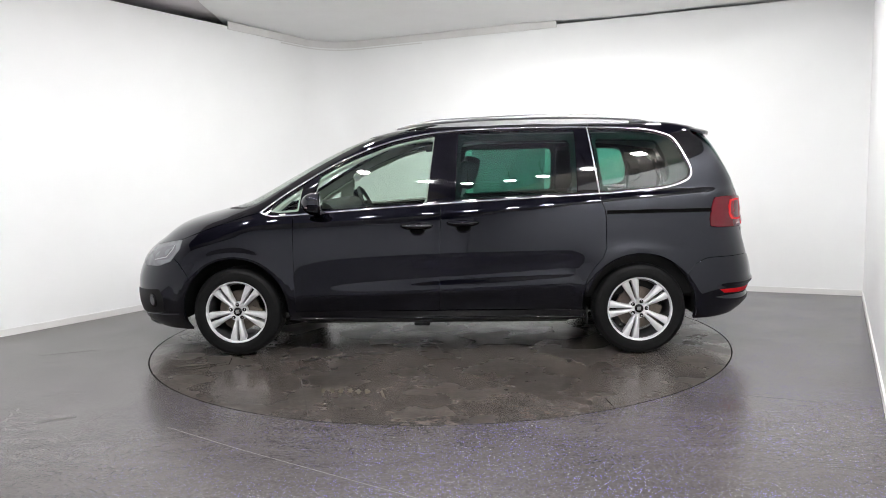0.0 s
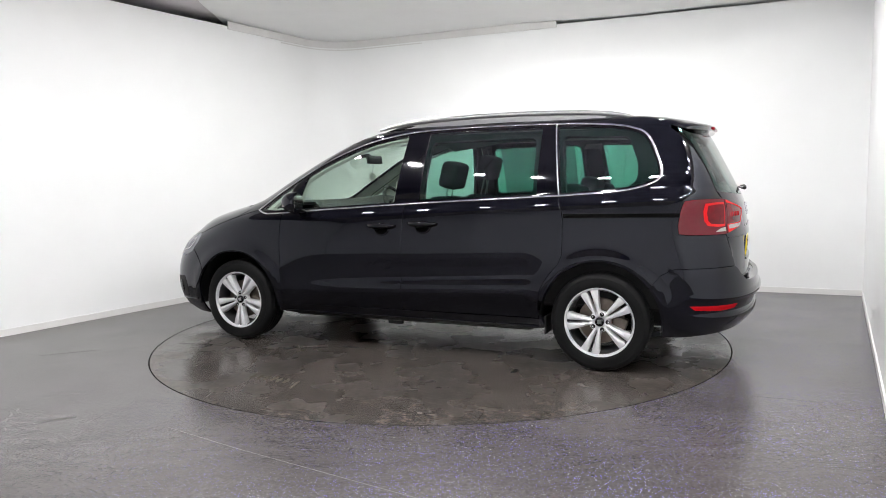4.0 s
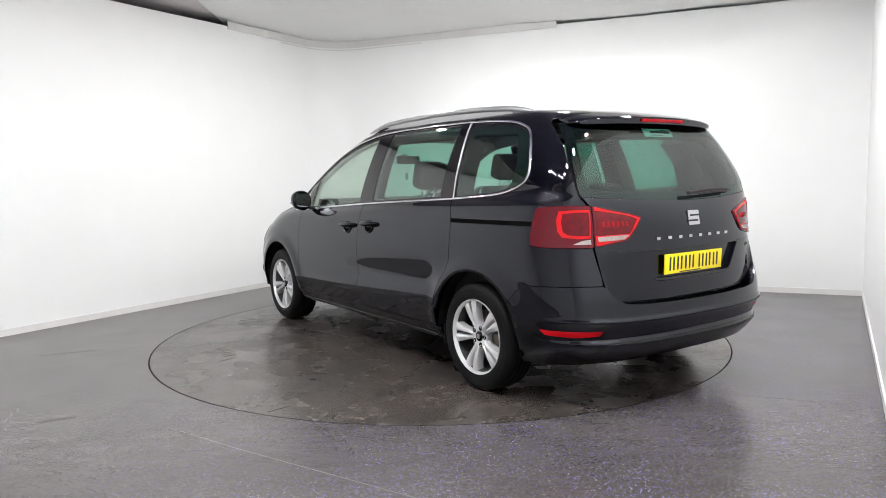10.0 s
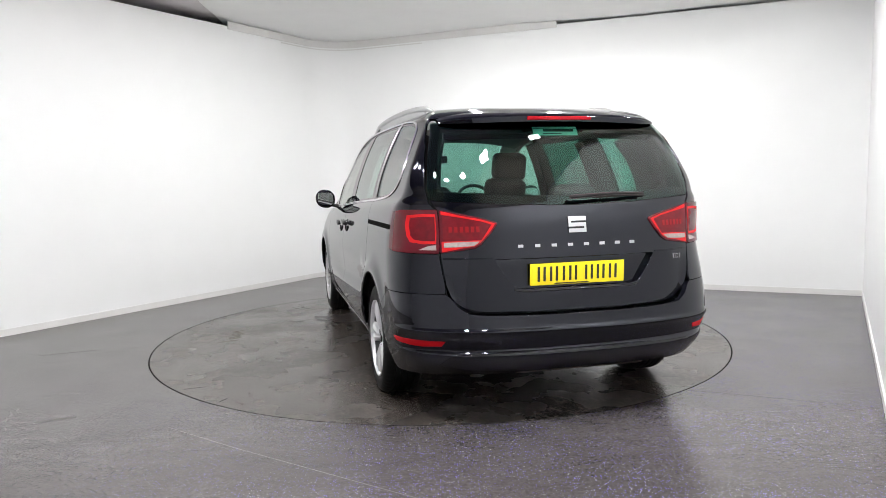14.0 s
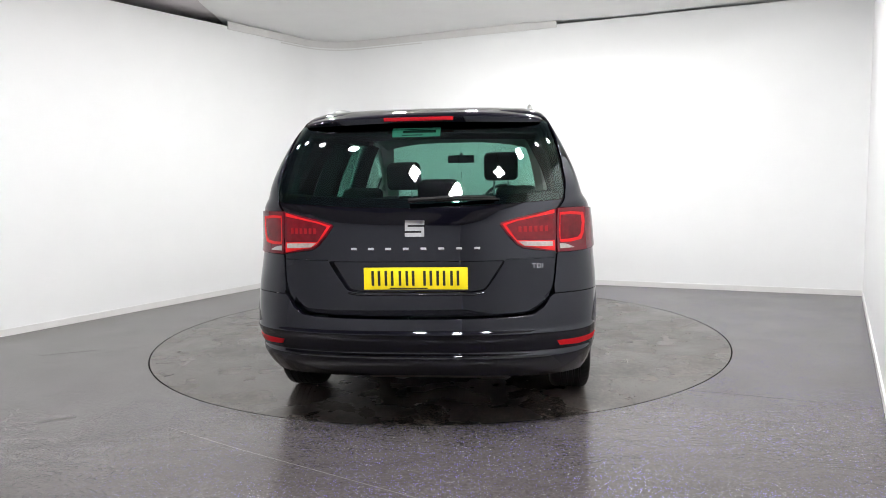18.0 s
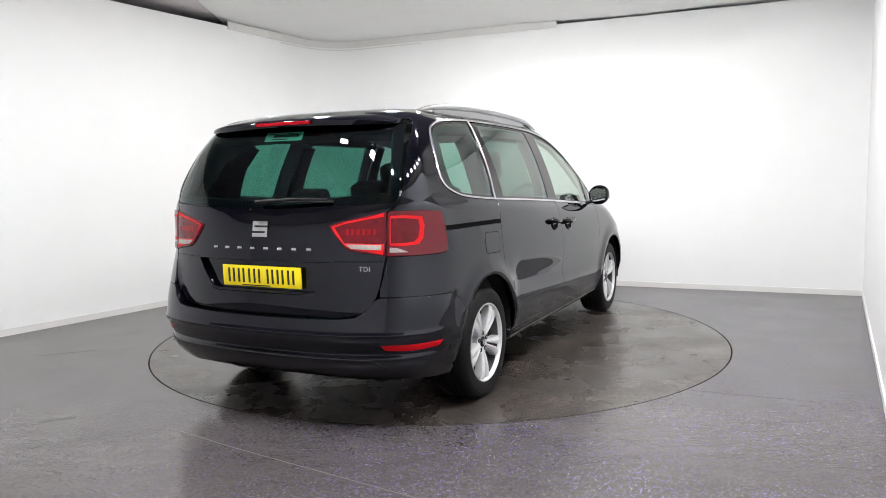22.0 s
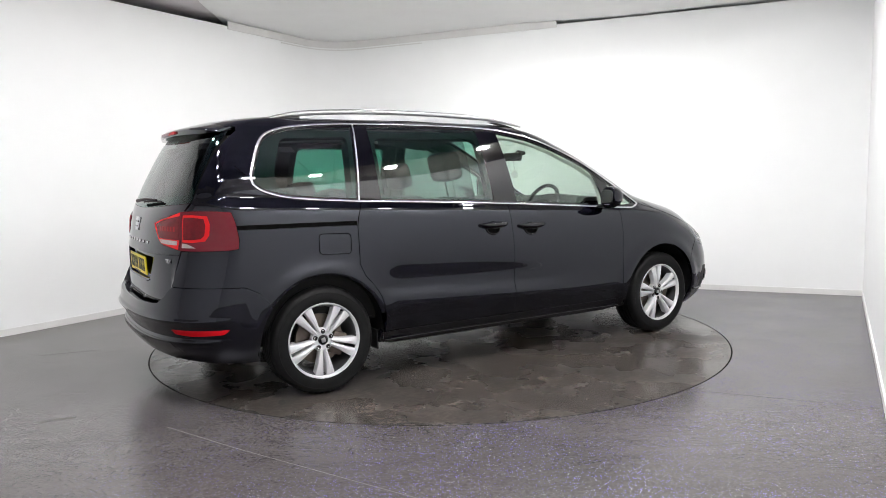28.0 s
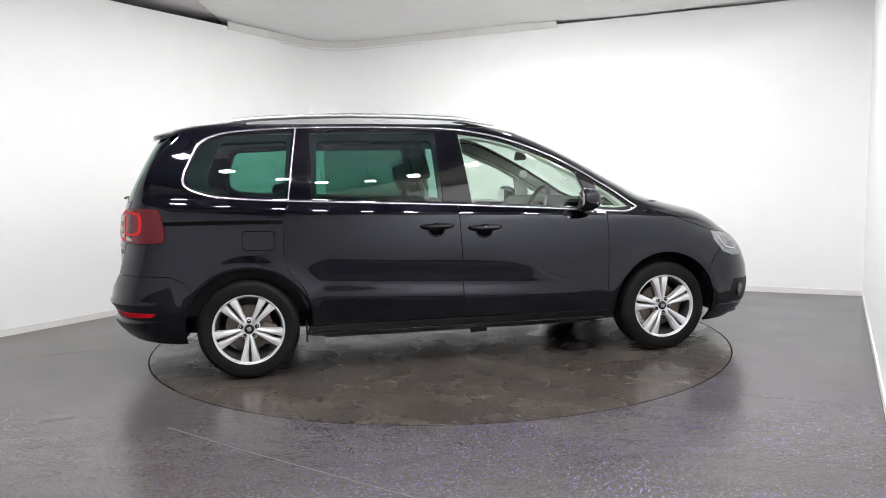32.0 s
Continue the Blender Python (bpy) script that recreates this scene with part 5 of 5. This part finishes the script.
    for y in np.linspace(-0.66, 0.66, 45):
        z = float(np.interp(abs(y), [0, 0.50, 0.585, 0.640, 0.66], [0.586, 0.591, 0.599, 0.632, 0.655]))
        x = float(plain_rear_x(np.array([y]), np.array([z]))[0])
        rows.append([bm.verts.new((x + d, y, z - k)) for d, k in ((0.004, 0.003), (0.030, 0.005), (0.11, 0.006), (0.11, 0.02), (0.004, 0.02))])
    for p, q in zip(rows, rows[1:]):
        for i in range(5):
            bm.faces.new((p[i], p[(i + 1) % 5], q[(i + 1) % 5], q[i]))
    part("bumper_ledge", bm, PAINT, bump, smooth=30)
    # spoiler above the screen
    bm = bmesh.new()
    rows = []
    for y in np.linspace(-0.635, 0.635, 41):
        v = abs(y) / 0.635
        thick = 1 - 0.85 * v ** 7
        x0 = float(rear_x(np.array([y]), np.array([1.60]))[0])
        tip = -2.098 + 0.085 * v ** 2.4 + 0.05 * v ** 10
        zt = 1.597 - 0.020 * v ** 2.5 - 0.006 * v ** 10
        rows.append([bm.verts.new(q) for q in ((x0 + 0.20, y, 1.664 - 0.036 * v ** 3), (x0 + 0.10, y, 1.653 - 0.030 * v ** 3), (tip + 0.022, y, zt + 0.016), (tip + 0.004, y, zt + 0.008), (tip, y, zt + 0.001), (tip + 0.006, y, zt - 0.026 * thick), (x0 + 0.02, y, 1.582 - 0.010 * v ** 2 + 0.02 * v ** 7))])
    for p, q in zip(rows, rows[1:]):
        for i in range(6):
            bm.faces.new((p[i], p[i + 1], q[i + 1], q[i]))
    bm.faces.new(rows[0])
    bm.faces.new(rows[-1][::-1])
    sp = part("spoiler", bm, PAINT, gate, smooth=40)
    bm = bmesh.new()
    add_box(bm, (-2.106, -0.182, 1.578), (-2.080, 0.182, 1.598), 0.005)
    part("brake_light", bm, CELL, sp, "red high-level brake light")
    # wiper
    w = part("wiper", tube([(-2.300, 0.03, 1.172), (-2.302, -0.06, 1.178), (-2.294, -0.22, 1.186), (-2.270, -0.40, 1.182)], lambda t: 0.014 - 0.006 * t, 8, 0.8), BLACK, gate, "black rear wiper", 60)
    part("wiper_blade", tube([(-2.283, -0.10, 1.168), (-2.272, -0.26, 1.172), (-2.245, -0.42, 1.172)], 0.006, 6), BLACK, w)
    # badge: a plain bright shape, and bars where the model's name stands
    bd = part("badge", box((-2.006, -0.050, -0.0425), (0.012 - 2.0, 0.050, 0.0425), 0.005, 2, pose(float(rear_x(np.array([0.0]), np.array([1.03]))[0]), 0, 1.0325, 0, 9, 0) @ Matrix.Translation((2.0, 0, 0))), CHROME, gate, "polished metal badge", 30)
    for z in (-0.0165, 0.0135):
        slot = pose(float(rear_x(np.array([0.0]), np.array([1.03]))[0]), 0, 1.0325, 0, 9, 0)
        part("badge_slot", box((-0.0075, -0.0495 if z > 0 else -0.034, z - 0.005), (-0.003, 0.034 if z > 0 else 0.0495, z + 0.005), 0, 1, slot), GLOSS, bd)
    for k in range(8):
        y = 0.310 - 0.0886 * k
        x = float(rear_x(np.array([y]), np.array([0.933]))[0])
        bar = part("letter_bar", box((x - 0.005, y - 0.015, 0.924), (x + 0.002, y + 0.015, 0.9405), 0.0025), CHROME, gate, "small bright metal bar")
    x = float(rear_x(np.array([-0.62]), np.array([0.838]))[0])
    cu = bpy.data.curves.new("engine_badge", "FONT")
    cu.body, cu.size, cu.extrude, cu.space_character = "TDI", 0.034, 0.003, 1.15
    txt = new("engine_badge", cu)
    txt.matrix_basis = pose(x - 0.009, -0.572, 0.828, 90, 0, -90 - 12)
    dg = bpy.context.evaluated_depsgraph_get()
    me = bpy.data.meshes.new_from_object(txt.evaluated_get(dg))
    bpy.data.objects.remove(txt)
    me.materials.clear()
    me.materials.append(CHROME)
    tx = new("engine_badge", me)
    tx.parent, tx.matrix_basis = gate, pose(x - 0.013, -0.578, 0.828, 90, 0, -90 + 15)
    tagged(tx, "bright metal letters")
    # number plate with bars
    lean = pose(-2.322, 0, 0.784, 0, -2, 0)
    pl = part("number_plate", box((-0.004, -0.262, -0.056), (0.004, 0.262, 0.056), 0.003, 2, lean), YELLOW, gate, "yellow number plate with dark bars")
    for y in (0.200, 0.133, 0.078, 0.027, -0.062, -0.128, -0.197):
        for d in ((0.0,) if y == 0.078 else (0.016, -0.016)):
            part("plate_bar", box((-0.0065, y + d - 0.0065, -0.036), (-0.002, y + d + 0.0065, 0.040), 0.0015, 1, lean), INK, pl)
    part("plate_line", box((-0.0055, -0.06, -0.052), (-0.002, 0.13, -0.046), 0, 1, lean), INK, pl)
    skin("sticker", "rear", [(0.142, 1.548), (-0.112, 1.548), (-0.112, 1.500), (0.142, 1.500)], STICKER, glass, lift=-0.006, depth=0, label="pale green sticker with dark bars")
    skin("sticker_bar", "rear", [(0.085, 1.534), (-0.090, 1.534), (-0.090, 1.519), (0.085, 1.519)], INK, glass, lift=-0.0035, depth=0)
    skin("sticker_bar", "rear", [(0.090, 1.511), (-0.02, 1.511), (-0.02, 1.506), (0.090, 1.506)], INK, glass, lift=-0.0035, depth=0)


def build_underbody(car):
    bm = bmesh.new()
    add_box(bm, (-0.98, -0.80, 0.215), (0.98, 0.80, 0.31), 0.03)
    add_box(bm, (-2.20, -0.52, 0.24), (2.15, 0.52, 0.40), 0.05)
    part("underbody", bm, BLACK, car)
    part("silencer", box((-2.20, -0.48, 0.235), (-1.92, 0.30, 0.36), 0.05, 3), STEEL, car, "dull steel silencer")
    for sg in (1, -1):
        part("mud_flap", box((-1.098, sg * 0.80 - 0.08, 0.215), (-1.086, sg * 0.80 + 0.08, 0.34), 0.006, 2), BLACK, car, "short black mud flap")
        part("jacking_bracket", box((0.10 - 0.05, sg * 0.74 - 0.02, 0.185), (0.10 + 0.07, sg * 0.74 + 0.02, 0.235), 0.012, 2), BLACK, car)
    for ax in (AXLE, -AXLE):
        part("axle", tube([(ax, -0.74, 0.30), (ax, 0.74, 0.30)], 0.035, 10), BLACK, car)


def add_seat(car, x, y, wide, back, label, rise=0.0):
    seat = new("seat")
    seat.parent = car
    tagged(seat, label)
    m = Matrix.Translation((x, y, 0))
    part("cushion", box((-0.25, -wide / 2, 0.42), (0.27, wide / 2, 0.60), 0.06, 3, m), CLOTH, seat)
    tilt = m @ pose(-0.24, 0, 0.52, 0, -15, 0)
    part("backrest", box((-0.07, -wide / 2, 0.0), (0.07, wide / 2, back), 0.06, 3, tilt), CLOTH, seat)
    part("headrest", box((-0.075, -0.130, back + 0.045 + rise), (0.070, 0.130, back + 0.250 + rise), 0.05, 4, tilt), CLOTH, seat)
    bm = bmesh.new()
    for s in (-0.055, 0.055):
        tube([(0, s, back - 0.02), (0, s, back + 0.08 + rise)], 0.007, 8, 1.0, bm)
    bm.transform(tilt)
    part("headrest_posts", bm, SATIN, seat)


def build_cabin(car):
    bm = bmesh.new()
    add_box(bm, (-2.10, -0.80, 0.40), (1.05, 0.80, 0.44), 0.01)
    part("cabin_floor", bm, INSIDE, car)
    # dashboard
    bm = bmesh.new()
    rows = []
    for y in np.linspace(-0.74, 0.74, 15):
        b = 0.05 * (y / 0.74) ** 2
        rows.append([bm.verts.new(q) for q in ((1.25 - b, y, 1.065), (0.98, y, 1.115), (0.80, y, 1.110 + 0.03 * math.exp(-((y + 0.38) / 0.2) ** 2)), (0.72, y, 1.04), (0.73, y, 0.80), (0.82, y, 0.62), (1.2, y, 0.60))])
    for p, q in zip(rows, rows[1:]):
        for i in range(6):
            bm.faces.new((p[i], p[i + 1], q[i + 1], q[i]))
    dash = part("dashboard", bm, DASH, car, smooth=40)
    # steering wheel, right-hand drive
    m = pose(0.665, -0.38, 1.045, 0, -64, 0)
    bm = bmesh.new()
    n = 36
    tube([(0.178 * math.cos(2 * math.pi * k / n), 0.178 * math.sin(2 * math.pi * k / n), 0) for k in range(n + 1)], 0.0155, 10, 1.0, bm)
    bm.transform(m)
    st = part("steering_wheel", bm, DASH, car, smooth=60)
    part("wheel_hub", box((-0.075, -0.085, -0.03), (0.055, 0.085, 0.02), 0.03, 3, m), INSIDE, st)
    for a, b in (((0, 0.16), (0, 0.08)), ((0, -0.16), (0, -0.08)), ((-0.16, 0), (-0.07, 0))):
        part("wheel_spoke", tube([m @ Vector((*a, 0)), m @ Vector((*b, 0))], 0.016, 8), INSIDE, st)
    part("column", tube([m @ Vector((0, 0, -0.02)), m @ Vector((0, 0, -0.30))], 0.04, 10), INSIDE, st)
    part("rear_view_mirror", box((-0.015, -0.12, -0.035), (0.015, 0.12, 0.035), 0.014, 3, pose(0.67, 0.0, 1.447, 0, 8, 0)), INSIDE, car)
    part("mirror_stem", tube([(0.685, 0, 1.455), (0.73, 0, 1.49), (0.80, 0, 1.478)], 0.016, 8), INSIDE, car)
    disc = part("hanging_disc", lathe([(0.0, 0.004), (0.028, 0.004), (0.034, 0.002), (0.034, -0.002), (0.028, -0.004), (0.0, -0.004)], 28, Matrix.Translation((0.695, 0.0, 1.30))), PILLAR, car, "small round grey disc hung from the mirror")
    part("cord", tube([(0.695, 0, 1.333), (0.68, 0, 1.42)], 0.0012, 5), INSIDE, disc)
    for s in (1, -1):
        part("disc_print", lathe([(0.0, 0.0), (0.019, 0.0), (0.019, 0.0008), (0.0, 0.0008)], 20, Matrix.Translation((0.695, s * 0.0046, 1.30))), SATIN, disc)
    # roller blind drawn up inside the right sliding door
    skin("sun_blind", "side", [(-0.272, 1.13), (-0.935, 1.16), (-0.935, 1.558), (-0.265, 1.56)], MESH, car, -1, lift=-0.062, depth=0, label="dark see-through mesh sun blind")
    for y in (0.38, -0.38):
        add_seat(car, 0.215, y, 0.50, 0.635, "dark cloth front seat with headrest", 0.025 if y > 0 else 0.09)
    for y in (0.50, 0.0, -0.50):
        add_seat(car, -0.80, y, 0.45, 0.50 if y else 0.55, "dark cloth middle-row seat with headrest", -0.03)
    for y in (0.34, -0.34):
        add_seat(car, -1.58, y, 0.46, 0.42, "dark cloth rear seat with headrest", -0.03)
    for sg in (1, -1):
        part("door_card", box((-1.95, sg * 0.80 - 0.02, 0.42), (1.0, sg * 0.80 + 0.02, 1.05), 0.015), INSIDE, car)


def motions(car, table):
    rows = []
    for k in range(17):
        t = 2.0 * k
        rows.append((t, pose(0, 0, 0, 0, 0, TURN_START + TURN_RATE * t)))
    walk(table, rows)
    walk(car, [(t, m @ pose(-0.0093, -0.1411, 0.001)) for t, m in rows])


build_room()
build_lights()
build_floor_marks()
the_table = build_turntable()
the_car = build_car()
motions(the_car, the_table)
